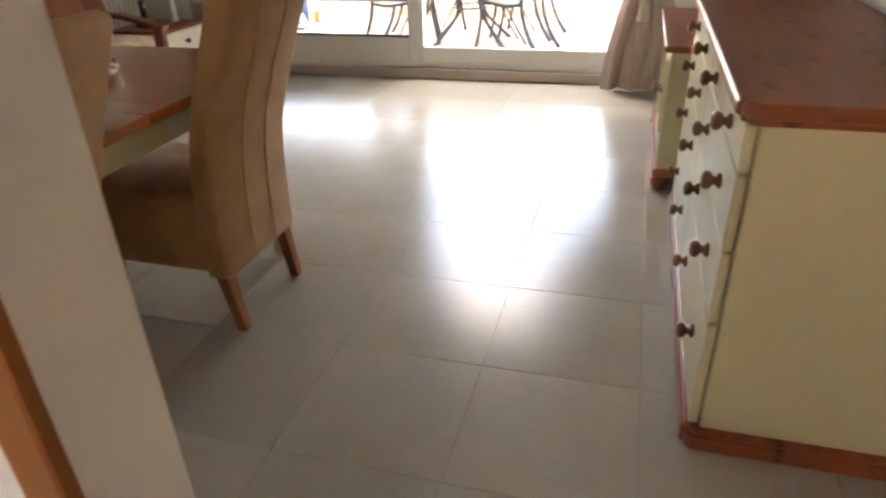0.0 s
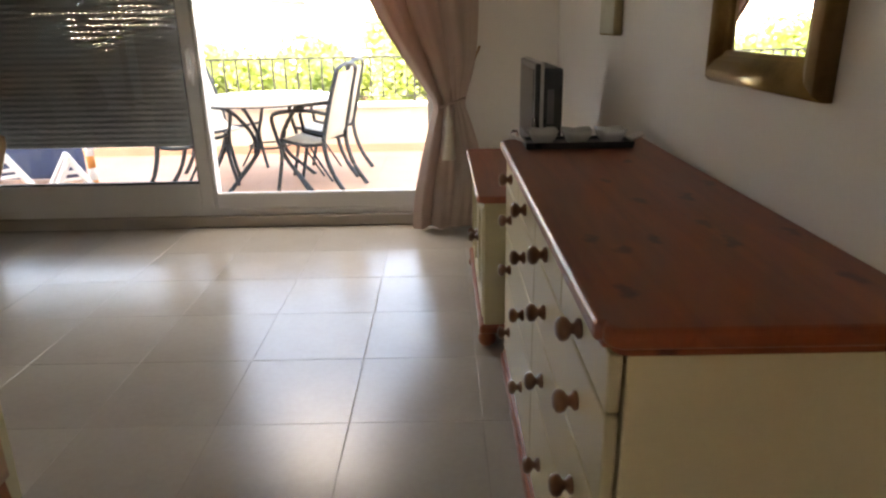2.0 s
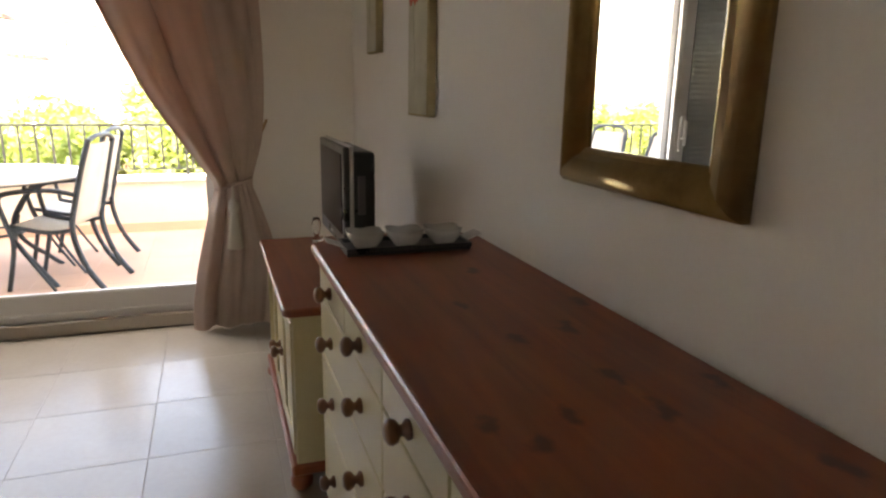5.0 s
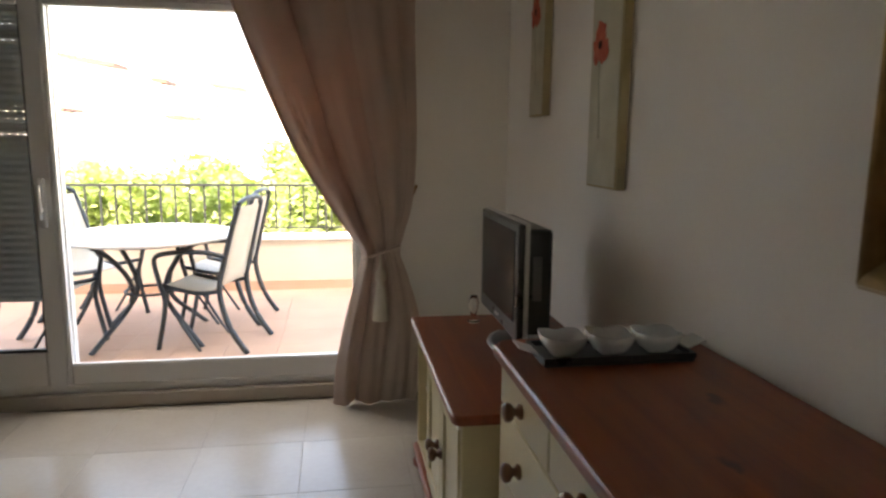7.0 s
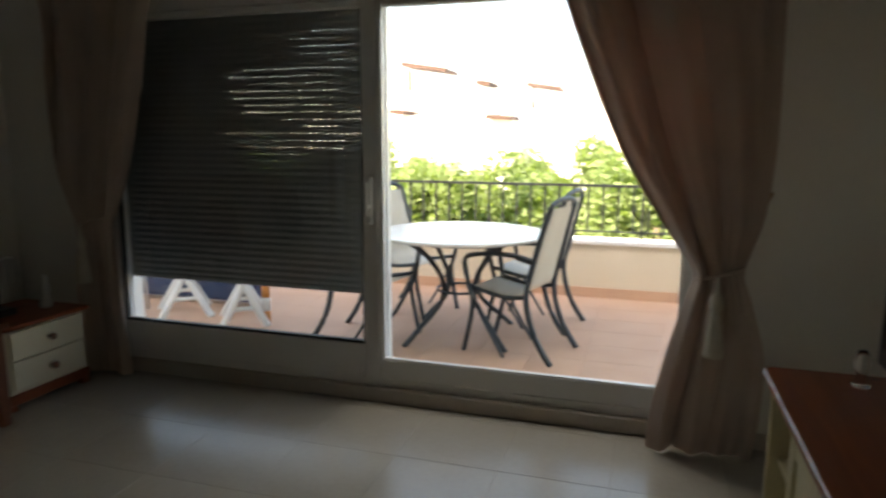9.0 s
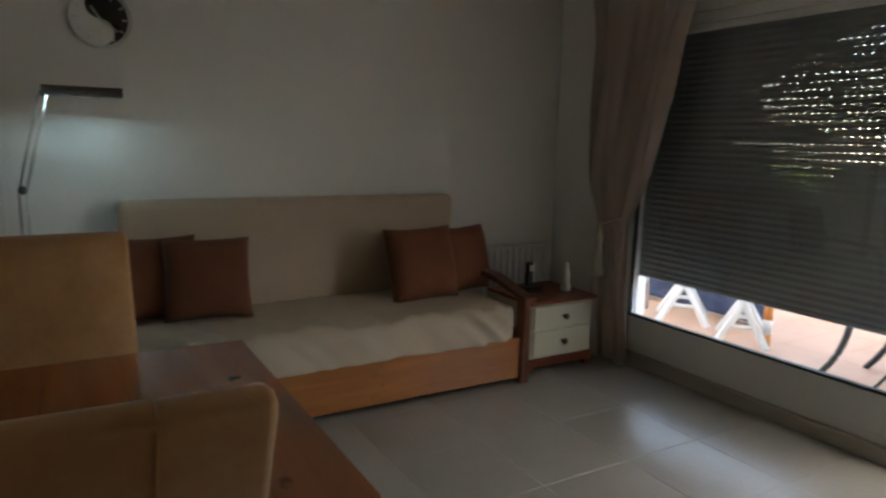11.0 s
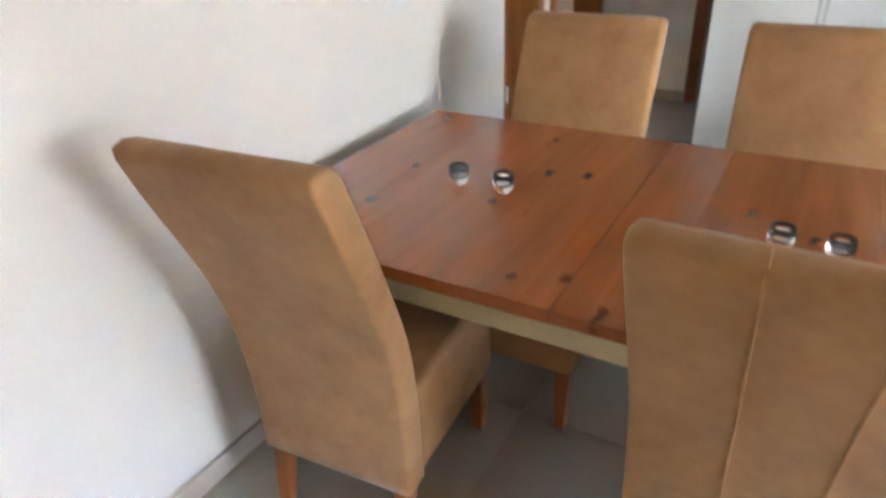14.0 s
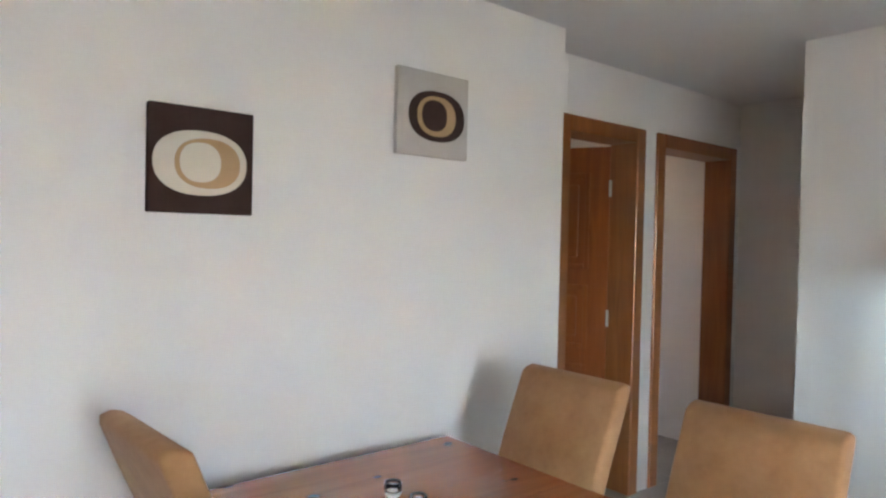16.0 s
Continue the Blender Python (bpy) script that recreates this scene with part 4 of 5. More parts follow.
ch = dining_chair()
ch.matrix_basis = pose(-1.800, 1.035, 0, 0, 0, 4)
ch["label"] = "tan suede high-backed dining chair standing near the white wall"
for (x, y, rz) in ((-2.855, 1.215, 180), (-2.855, 1.870, 181)):
    c = copy_thing(ch, pose(x, y, 0, 0, 0, rz))
    c["label"] = "tan suede high-backed dining chair drawn up to the table"
c = copy_thing(ch, pose(-1.840, 1.910, 0, 0, 0, -1))
c["label"] = "tan suede high-backed dining chair with two seams down its back"
rear = [(q.x, q.y) for q in curve_pts([(0.0, 0.20, 0), (0.0, 0.32, 0), (0.006, 0.45, 0), (0.030, 0.62, 0), (0.088, 0.79, 0), (0.148, 0.935, 0), (0.188, 1.035, 0)], 4)]
for y in (-0.052, 0.082):
    bm = bmesh.new()
    tube(bm, [(x + 0.001, y * (1 + 0.10 * (z - 0.6)), z) for x, z in rear] + [(0.186, y * 1.05, 1.058), (0.162, y * 1.05, 1.0675)], 0.0018, 6)
    bm.transform(placed(c))
    part("seam", bm, M["suede"], c, "raised back seam", True)


def tumbler(x, y):
    t = thing("glass_votive", (x, y, TZ + 0.001), "small thick clear glass votive on the table", "glass", "glass votives on the dining table")
    bm = bmesh.new()
    lathe(bm, [(0.017, 0.0), (0.021, 0.004), (0.027, 0.018), (0.027, 0.032), (0.024, 0.048), (0.0205, 0.048), (0.020, 0.028), (0.0175, 0.020), (0.004, 0.018)], (x, y, TZ + 0.001), seg=20)
    part("glass_body", bm, M["tumbler"], t, "", True)
    bm = bmesh.new()
    lathe(bm, [(0.016, 0.0), (0.016, 0.016)], (x, y, TZ + 0.0225), seg=16)
    part("tealight", bm, M["white_plastic"], t, "white tealight", True)


for x, y in ((-2.330, 1.105), (-2.330, 1.229), (-2.312, 1.852), (-2.308, 1.957)):
    tumbler(x, y)


# ---- the sofa corner ----
sofa = thing("sofa_bed", (-4.2, 3.1, 0), "pine day bed sofa with a beige back cushion and cream cover", "sofa")
SX0, SX1, SY0, SY1 = -4.56, -3.80, 2.10, 4.10
part("front_panel", boxed(-3.835, -3.805, SY0, SY1, 0.035, 0.265, bevel=0.005), M["pine_sofa"], sofa, "honey pine front panel")
part("rear_panel", boxed(SX0, SX0 + 0.02, SY0, SY1, 0.05, 0.30), M["pine_sofa"], sofa)
part("slat_deck", boxed(SX0 + 0.02, -3.836, SY0, SY1, 0.22, 0.25), M["pine_sofa"], sofa)
bm = bmesh.new()
prof = [(-4.52, 0.255), (-4.52, 0.43), (-4.49, 0.452)] + [(-4.49 + i * 0.028, 0.455) for i in range(1, 24)] + [(-3.825, 0.450), (-3.808, 0.437), (-3.800, 0.415)] + [(-3.797, 0.415 - i * 0.018) for i in range(1, 9)] + [(-3.802, 0.262), (-3.83, 0.255)]
rings, ny = [], 150
for j in range(ny + 1):
    y = SY0 + 0.01 + (SY1 - SY0 - 0.05) * j / ny
    edge = min(1.0, min(j, ny - j) / 6)
    ring = []
    for x, z in prof:
        k = max(0.0, min(1.0, (x + 4.40) / 0.5))
        # creases fan out from the front edge and die away towards the back
        q = Vector((x * 2.2, y * 5.5 - (x + 3.8) * 3.0, 1))
        n = (0.28 - abs(noise.noise(q))) * 0.062 + noise.noise(q * 2.4) * 0.016
        f = (0.25 - abs(noise.noise(Vector((5.0, y * 7.0 + z * 8.0, 2.0))))) * 0.045
        if z > 0.44:
            z += n * (0.15 + 0.85 * k) * edge - 0.012 * (1 - edge)
        if x > -3.83:
            x += f * edge - 0.03 * (1 - edge) ** 2
            if z < 0.3:
                z += 0.012 * noise.noise(Vector((y * 4, 0, 7)))
        ring.append(bm.verts.new((x, y, z)))
    rings.append(ring)
for a, b in zip(rings, rings[1:]):
    for i in range(len(prof) - 1):
        bm.faces.new((a[i], a[i + 1], b[i + 1], b[i]))
    bm.faces.new((a[-1], a[0], b[0], b[-1]))
bm.faces.new(rings[0]), bm.faces.new(rings[-1][::-1])
bmesh.ops.recalc_face_normals(bm, faces=bm.faces)
part("mattress", bm, M["sheet_cloth"], sofa, "cream crumpled mattress cover", True)
bm = bmesh.new()
box(bm, -4.575, -4.44, 2.150, 4.035, 0.40, 1.02, 0.05, 4)
part("back_cushion", bm, M["beige_cloth"], sofa, "beige upholstered back", True)
for y in (SY1 + 0.0, SY0 - 0.06):
    a = part("arm_end", boxed(-3.86, -3.785, y, y + 0.055, 0.0, 0.49, bevel=0.008), M["arm_wood"], sofa, "dark wooden arm post")
    bm = bmesh.new()
    prism(bm, [(-3.765, 0.475), (-3.765, 0.50), (-4.10, 0.575), (-4.55, 0.60), (-4.55, 0.565), (-4.10, 0.54)], "y", y - 0.012, y + 0.067, 0.006, 2)
    part("arm_rest", bm, M["arm_wood"], a)
    part("arm_panel", boxed(-4.54, -3.86, y + 0.015, y + 0.04, 0.06, 0.30), M["arm_wood"], a)
    part("rear_post", boxed(-4.55, -4.49, y, y + 0.055, 0.0, 0.57, bevel=0.006), M["arm_wood"], a)


def cushion(x, y, z, w, h, rx, rz, label):
    bm = bmesh.new()
    k = 14
    for side in (1, -1):
        g = [[None] * (k + 1) for _ in range(k + 1)]
        for i in range(k + 1):
            for j in range(k + 1):
                u, v = i / k * 2 - 1, j / k * 2 - 1
                pinch = 1 - 0.06 * (1 - u * u) * abs(v) ** 3 - 0.06 * (1 - v * v) * abs(u) ** 3
                d = 0.075 * max(0.0, (1 - u ** 4) * (1 - v ** 4)) ** 0.55 + 0.004
                g[i][j] = bm.verts.new((side * d + 0.004 * noise.noise(Vector((u * 3, v * 3, x + y))), u * w / 2 * pinch, v * h / 2 * pinch))
        for i in range(k):
            for j in range(k):
                f = (g[i][j], g[i + 1][j], g[i + 1][j + 1], g[i][j + 1])
                bm.faces.new(f if side > 0 else f[::-1])
    bmesh.ops.remove_doubles(bm, verts=bm.verts, dist=0.0085)
    bm.transform(pose(x, y, z, 0, rx, rz) @ pose(0, 0, 0))
    t = thing("cushion", (x, y, z - h / 2), label, "cushion", "brown cushions on the sofa")
    part("cover", bm, M["brown_cloth"], t, "", True)


cushion(-4.36, 2.30, 0.655, 0.40, 0.40, -14, 4, "brown scatter cushion half hidden behind another")
cushion(-4.24, 2.52, 0.655, 0.41, 0.40, -16, -6, "brown scatter cushion with a stitched edge on the sofa")
cushion(-4.18, 3.67, 0.655, 0.46, 0.42, -16, 8, "brown scatter cushion leaning against the sofa back")
cushion(-4.28, 3.99, 0.645, 0.44, 0.40, -14, 14, "brown scatter cushion leaning by the sofa's arm")

ns = thing("nightstand", (-4.1, 4.46, 0), "small ivory two-drawer nightstand with a pine top", "nightstand")
part("body", boxed(-4.32, -3.905, 4.245, 4.715, 0.085, 0.415, bevel=0.003), M["white_drawer"], ns)
part("top", boxed(-4.34, -3.875, 4.225, 4.735, 0.415, 0.437, bevel=0.007, seg=2), M["pine"], ns, "pine top")
part("plinth", boxed(-4.31, -3.895, 4.235, 4.725, 0.03, 0.085, bevel=0.006), M["pine"], ns, "pine plinth")
for y in (4.26, 4.70):
    for x in (-3.93, -4.28):
        part("foot", boxed(x - 0.025, x + 0.025, y - 0.022, y + 0.022, 0, 0.03), M["pine"], ns)
for z0, z1 in ((0.262, 0.402), (0.105, 0.252)):
    d = part("drawer", boxed(-3.905, -3.888, 4.262, 4.698, z0, z1, bevel=0.004), M["white_drawer"], ns, "ivory drawer front")
    bm = bmesh.new()
    lathe(bm, [(0.010, 0.0), (0.007, 0.006), (0.007, 0.014), (0.018, 0.020), (0.018, 0.030), (0.008, 0.034)], (-3.888, 4.48, (z0 + z1) / 2), (1, 0, 0), 12)
    part("knob", bm, M["arm_wood"], d, "dark turned knob", True)

radio = thing("telephone", (-4.12, 4.40, 0.437), "black cordless telephone in its cradle", "telephone")
part("cradle", boxed(-4.18, -4.06, 4.34, 4.46, 0.438, 0.475, bevel=0.008), M["black"], radio)
bm = bmesh.new()
box(bm, -4.15, -4.12, 4.375, 4.425, 0.47, 0.62, 0.008)
part("handset", bm, M["black"], radio)
part("display", boxed(-4.121, -4.117, 4.385, 4.415, 0.565, 0.60), M["silver"], radio)
fig = thing("ornament", (-4.05, 4.62, 0.437), "small pale ceramic ornament on the nightstand", "ornament")
bm = bmesh.new()
lathe(bm, [(0.03, 0.0), (0.035, 0.02), (0.02, 0.06), (0.028, 0.10), (0.015, 0.14), (0.018, 0.16), (0.006, 0.18)], (-4.05, 4.62, 0.438), seg=14)
part("figure", bm, M["ceramic"], fig, "", True)

rad = thing("radiator", (-4.55, 4.6, 0.15), "white ribbed wall radiator behind the nightstand", "radiator")
for i in range(10):
    y = 4.34 + i * 0.052
    part("fin", boxed(-4.575, -4.50, y, y + 0.044, 0.14, 0.65, bevel=0.012, seg=2), M["white_plastic"], rad)
bm = bmesh.new()
box(bm, -4.555, -4.52, 4.33, 4.87, 0.17, 0.20)
box(bm, -4.555, -4.52, 4.33, 4.87, 0.60, 0.63)
part("pipe", bm, M["white_plastic"], rad)

lamp = thing("floor_lamp", (-4.36, 1.800, 0), "grey jointed reading floor lamp, switched on", "floor lamp")
bm = bmesh.new()
lathe(bm, [(0.13, 0), (0.135, 0.01), (0.12, 0.022), (0.02, 0.03)], (-4.36, 1.800, 0), seg=28)
part("base", bm, M["lamp_metal"], lamp, "", True)
for dy in (-0.014, 0.014):
    bm = bmesh.new()
    tube(bm, [(-4.36, 1.795 + dy, 0.028), (-4.36, 1.785 + dy, 1.08)], 0.006, 8)
    part("stem", bm, M["steel"], lamp, "steel rod", True)
    bm = bmesh.new()
    tube(bm, [(-4.36, 1.785 + dy, 1.08), (-4.36, 1.885 + dy, 1.50)], 0.005, 8)
    part("arm", bm, M["steel"], lamp, "steel rod", True)
bm = bmesh.new()
lathe(bm, [(0.018, -0.02), (0.018, 0.02)], (-4.36, 1.785, 1.085), (1, 0, 0), 14)
part("elbow", bm, M["lamp_metal"], lamp, "", True)
bm = bmesh.new()
lathe(bm, [(0.014, -0.02), (0.014, 0.02)], (-4.36, 1.888, 1.505), (1, 0, 0), 14)
part("joint", bm, M["lamp_metal"], lamp, "", True)
bm = bmesh.new()
prism(bm, [(-4.40, 1.496), (-4.395, 1.528), (-4.37, 1.540), (-4.345, 1.540), (-4.325, 1.528), (-4.32, 1.496), (-4.327, 1.496), (-4.345, 1.526), (-4.375, 1.526), (-4.393, 1.496)], "y", 1.880, 2.195)
part("shade", bm, M["lamp_metal"], lamp, "dark slim shade")
bm = bmesh.new()
tube(bm, [(-4.36, 1.910, 1.516), (-4.36, 2.180, 1.516)], 0.009, 8)
part("lamp_tube", bm, M["tube"], lamp, "lit fluorescent tube", True)

clock = thing("wall_clock", (-4.58, 2.135, 1.87), "round wall clock with a half dark, half pale face", "clock")
bm = bmesh.new()
lathe(bm, [(0.135, 0.0), (0.138, 0.02), (0.128, 0.028), (0.122, 0.020)], (-4.598, 2.135, 1.87), (1, 0, 0), 40)
part("rim", bm, M["steel"], clock, "steel rim", True)
bm = bmesh.new()
lathe(bm, [(0.122, 0.0), (0.122, 0.002)], (-4.578, 2.135, 1.87), (1, 0, 0), 40)
part("face", bm, M["ceramic"], clock, "pale dial")
bm = bmesh.new()
pts = [(2.135 + 0.121 * math.cos(a), 1.87 + 0.121 * math.sin(a)) for a in [-math.pi / 2 + i * math.pi / 20 for i in range(21)]]
pts += [(2.135 + 0.0605 * math.sin(a), 1.87 + 0.0605 + 0.0605 * math.cos(a)) for a in [-i * math.pi / 10 for i in range(1, 11)]]
pts += [(2.135 + 0.0605 * math.sin(a), 1.87 - 0.0605 + 0.0605 * math.cos(a)) for a in [i * math.pi / 10 for i in range(1, 10)]]
prism(bm, pts, "x", -4.5762, -4.5745)
part("dark_half", bm, M["black"], clock)
for i in range(12):
    a = i * math.tau / 12
    bm = bmesh.new()
    box(bm, -4.5745, -4.573, -0.004, 0.004, 0.095, 0.115)
    bm.transform(Matrix.Translation((0, 2.135, 1.87)) @ Matrix.Rotation(a, 4, "X"))
    part("hour_mark", bm, M["steel"], clock)
for a, ln, w in ((0.6, 0.065, 0.005), (-2.2, 0.095, 0.0035)):
    bm = bmesh.new()
    box(bm, -4.573, -4.5715, -w, w, -0.012, ln)
    bm.transform(Matrix.Translation((0, 2.135, 1.87)) @ Matrix.Rotation(a, 4, "X"))
    part("hand", bm, M["steel"], clock)


# ---- the terrace ----
structure("terrace_slab", boxed(-7.0, 3.0, 5.25, 7.9, -0.25, -0.006), M["terracotta"], "terrace slab under the tiles", "terrace")
bm = bmesh.new()
nx, ny, s = 30, 8, 0.33
for i in range(nx):
    for j in range(ny):
        x, y = -6.9 + i * s, 5.255 + j * s
        if y + s < 7.95:
            box(bm, x + 0.0012, x + s - 0.0012, y + 0.0012, min(y + s - 0.0012, 7.62), -0.006, 0.0)
structure("terrace_floor", bm, M["terracotta"], "salmon terracotta terrace tiles", "terrace floor")
structure("threshold", boxed(OX0, OX1, 5.10, 5.25, -0.05, 0.06), M["render_wall"], "pale outer threshold of the sliding door", "threshold")
par = structure("parapet", boxed(-7.0, 3.0, 7.62, 7.80, -0.25, 0.46), M["render_wall"], "low cream rendered terrace wall", "parapet")
structure("coping", boxed(-7.0, 3.0, 7.59, 7.83, 0.46, 0.495, bevel=0.006), M["villa"], "pale coping on the terrace wall", "coping")
structure("terrace_skirting", boxed(-7.0, 3.0, 7.605, 7.62, 0.0, 0.085), M["terracotta"], "salmon tile skirting along the terrace wall", "skirting")
# two unseen walls added to keep stray sun off the terrace floor
structure("sun_block_upper", boxed(-7.0, 3.0, 5.0, 5.25, 2.67, 2.95), M["villa"], "unseen rendered wall added above the sliding door to block sun", "wall")
structure("sun_block_east", boxed(0.18, 3.0, 4.95, 5.25, -0.1, 2.95), M["villa"], "unseen rendered wall added beside the terrace to block sun", "wall")
structure("soffit", boxed(-7.0, 3.0, 5.25, 5.95, 2.75, 2.95), M["villa"], "rendered overhang above the sliding door", "overhang")

fence = thing("railing", (-2.0, 7.71, 0.495), "dark wrought-iron railing on the terrace wall", "railing")
part("top_rail", boxed(-7.0, 3.0, 7.695, 7.725, 0.942, 0.964), M["iron"], fence)
part("bottom_rail", boxed(-7.0, 3.0, 7.70, 7.72, 0.555, 0.567), M["iron"], fence)
bm = bmesh.new()
box(bm, -0.008, 0.008, -0.008, 0.008, 0.0, 0.40)
bar = mesh_of("bar", bm, M["iron"])
bm = bmesh.new()
box(bm, -0.008, 0.008, -0.008, 0.008, 0.0, 0.40)
lathe(bm, [(0.006, 0.17), (0.014, 0.185), (0.014, 0.20), (0.006, 0.215)], (0, 0, 0), seg=8)
bar_knot = mesh_of("bar", bm, M["iron"])
for i in range(80):
    o = new("bar", bar_knot if i % 2 else bar)
    o.parent = fence
    o.matrix_basis = Matrix.Translation((-4.95 + i * 0.125, 0, 0.056))
for x in (-6.9, -4.4, -1.0, 2.0):
    part("post", boxed(x - 0.01, x + 0.01, 7.70, 7.72, 0.495, 0.945), M["iron"], fence)

tt = thing("garden_table", (-2.16, 6.20, 0), "round white-topped garden table on curved metal legs", "table")
bm = bmesh.new()
lathe(bm, [(0.52, 0.700), (0.568, 0.704), (0.575, 0.714), (0.568, 0.724), (0.52, 0.728)], (-2.16, 6.20, 0), seg=56)
part("tabletop", bm, M["tabletop"], tt, "white stone-effect top", False)
bm = bmesh.new()
pts = [(-2.16 + 0.44 * math.cos(i * math.tau / 32), 6.20 + 0.44 * math.sin(i * math.tau / 32), 0.69) for i in range(33)]
tube(bm, pts, 0.011, 6)
part("ring", bm, M["chair_metal"], tt, "", True)
for k in range(4):
    a = math.radians(45 + 90 * k + 8)
    bm = bmesh.new()
    tube(bm, [(-2.16 + r * math.cos(a), 6.20 + r * math.sin(a), z) for r, z in [(p.x, p.y) for p in curve_pts([(0.43, 0.69, 0), (0.30, 0.60, 0), (0.16, 0.42, 0), (0.17, 0.26, 0), (0.36, 0.09, 0), (0.47, 0.0, 0)], 6)]], 0.017, 8)
    part("leg", bm, M["chair_metal"], tt, "curved metal leg", True)
bm = bmesh.new()
pts = [(-2.16 + 0.165 * math.cos(i * math.tau / 20), 6.20 + 0.165 * math.sin(i * math.tau / 20), 0.33) for i in range(21)]
tube(bm, pts, 0.009, 6)
part("lower_ring", bm, M["chair_metal"], tt, "", True)


def garden_chair():
    """Faces -x, centred on the seat."""
    t = thing("garden_chair", (0, 0, 0), "grey metal garden armchair with a cream sling seat", "chair", "garden chairs on the terrace")
    W = 0.215
    for s in (-1, 1):
        y = s * W
        bm = bmesh.new()
        tube(bm, curve_pts([(0.30, y * 0.86, 0.955), (0.255, y * 0.93, 0.80), (0.20, y, 0.58), (0.165, y, 0.42), (0.19, y, 0.26), (0.25, y, 0.12), (0.335, y, 0.0)], 5), 0.019, 8)
        part("rear_leg", bm, M["chair_metal"], t, "curved back post and leg", True)
        bm = bmesh.new()
        tube(bm, curve_pts([(0.225, y, 0.62), (0.08, y * 1.12, 0.655), (-0.14, y * 1.14, 0.645), (-0.245, y * 1.12, 0.60), (-0.225, y * 1.08, 0.45), (-0.20, y * 1.03, 0.30), (-0.265, y, 0.0)], 5), 0.016, 8)
        part("arm", bm, M["chair_metal"], t, "curved arm and front leg", True)
        bm = bmesh.new()
        tube(bm, curve_pts([(0.165, y * 0.98, 0.40), (0.0, y * 0.98, 0.385), (-0.215, y * 0.98, 0.425)], 5), 0.014, 8)
        part("seat_rail", bm, M["chair_metal"], t, "", True)
        bm = bmesh.new()
        tube(bm, curve_pts([(-0.20, y, 0.36), (-0.10, y, 0.18), (0.02, y, 0.0)], 5), 0.010, 8)
        part("brace", bm, M["chair_metal"], t, "", True)
    bm = bmesh.new()
    tube(bm, curve_pts([(0.30, -W * 0.86, 0.955), (0.31, -W * 0.4, 0.985), (0.31, W * 0.4, 0.985), (0.30, W * 0.86, 0.955)], 5), 0.016, 8)
    part("top_bar", bm, M["chair_metal"], t, "", True)
    bm = bmesh.new()
    prof = curve_pts([(0.292, 0.93, 0), (0.25, 0.78, 0), (0.19, 0.56, 0), (0.145, 0.425, 0), (0.0, 0.375, 0), (-0.15, 0.395, 0), (-0.222, 0.415, 0)], 6)
    lo, hi = [], []
    for q in prof:
        for lst, d in ((lo, 0), (hi, 0.006)):
            lst.append([bm.verts.new((q.x - d * 0.7, y, q.y + d * 0.7)) for y in (-W + 0.012, -W * 0.4, W * 0.4, W - 0.012)])
    for g in (lo, hi):
        for a, b in zip(g, g[1:]):
            for i in range(3):
                bm.faces.new((a[i], a[i + 1], b[i + 1], b[i]))
    for a, b in zip(range(len(prof) - 1), range(1, len(prof))):
        bm.faces.new((lo[a][0], lo[b][0], hi[b][0], hi[a][0])), bm.faces.new((lo[a][3], lo[b][3], hi[b][3], hi[a][3]))
    bmesh.ops.recalc_face_normals(bm, faces=bm.faces)
    part("sling", bm, M["sling"], t, "cream woven sling", True)
    return t


gc = garden_chair()
gc.matrix_basis = pose(-1.741, 6.03, 0, 0, 0, -15)
for x, y, rz in ((-1.75, 6.68, -12), (-2.74, 5.98, 172), (-2.70, 6.76, 160)):
    copy_thing(gc, pose(x, y, 0, 0, 0, rz))

# folded sunbeds by the shuttered panel
sb = thing("sunbed", (-4.75, 6.3, 0), "folded chrome sunbed with a navy cushion on the terrace", "sunbed")
part("cushion", boxed(-5.75, -3.90, 6.40, 6.53, 0.03, 0.60, bevel=0.03, seg=2), M["blue_cloth"], sb, "navy cushion")
for i, z in enumerate((0.12, 0.20, 0.30)):
    bm = bmesh.new()
    x1 = -4.78 + 0.05 * i
    tube(bm, curve_pts([(-5.7, 6.08, z), (x1 - 0.08, 6.08, z), (x1 - 0.02, 6.09, z + 0.02), (x1, 6.11, z + 0.08), (x1, 6.14, z + 0.18)], 5), 0.011, 8)
    part("frame_tube", bm, M["steel"], sb, "bent chrome tube", True)
for x in (-5.6, -4.72):
    bm = bmesh.new()
    tube(bm, [(x, 6.11, 0.0), (x - 0.04, 6.15, 0.52)], 0.012, 8)
    part("leg", bm, M["steel"], sb, "chrome leg", True)


def trestle(x, y, rz, w, h, label):
    t = thing("folding_stand", (x, y, 0), label, "folding stand", "white folding stands on the terrace")
    for s in (-1, 1):
        bm = bmesh.new()
        for d in (-w, w):
            tube(bm, [(x + d, y + s * 0.20, 0.0), (x, y + s * 0.12, h)], 0.026, 6)
        tube(bm, [(x - w * 0.5, y + s * 0.16, h * 0.45), (x + w * 0.5, y + s * 0.16, h * 0.45)], 0.016, 6)
        part("a_frame", bm, M["white_plastic"], t, "white A-shaped legs")
    bm = bmesh.new()
    tube(bm, [(x, y - 0.14, h), (x, y + 0.14, h)], 0.026, 6)
    part("cross_bar", bm, M["white_plastic"], t)
    t.matrix_basis = Matrix.Translation((x, y, 0)) @ Matrix.Rotation(radians(rz), 4, "Z")


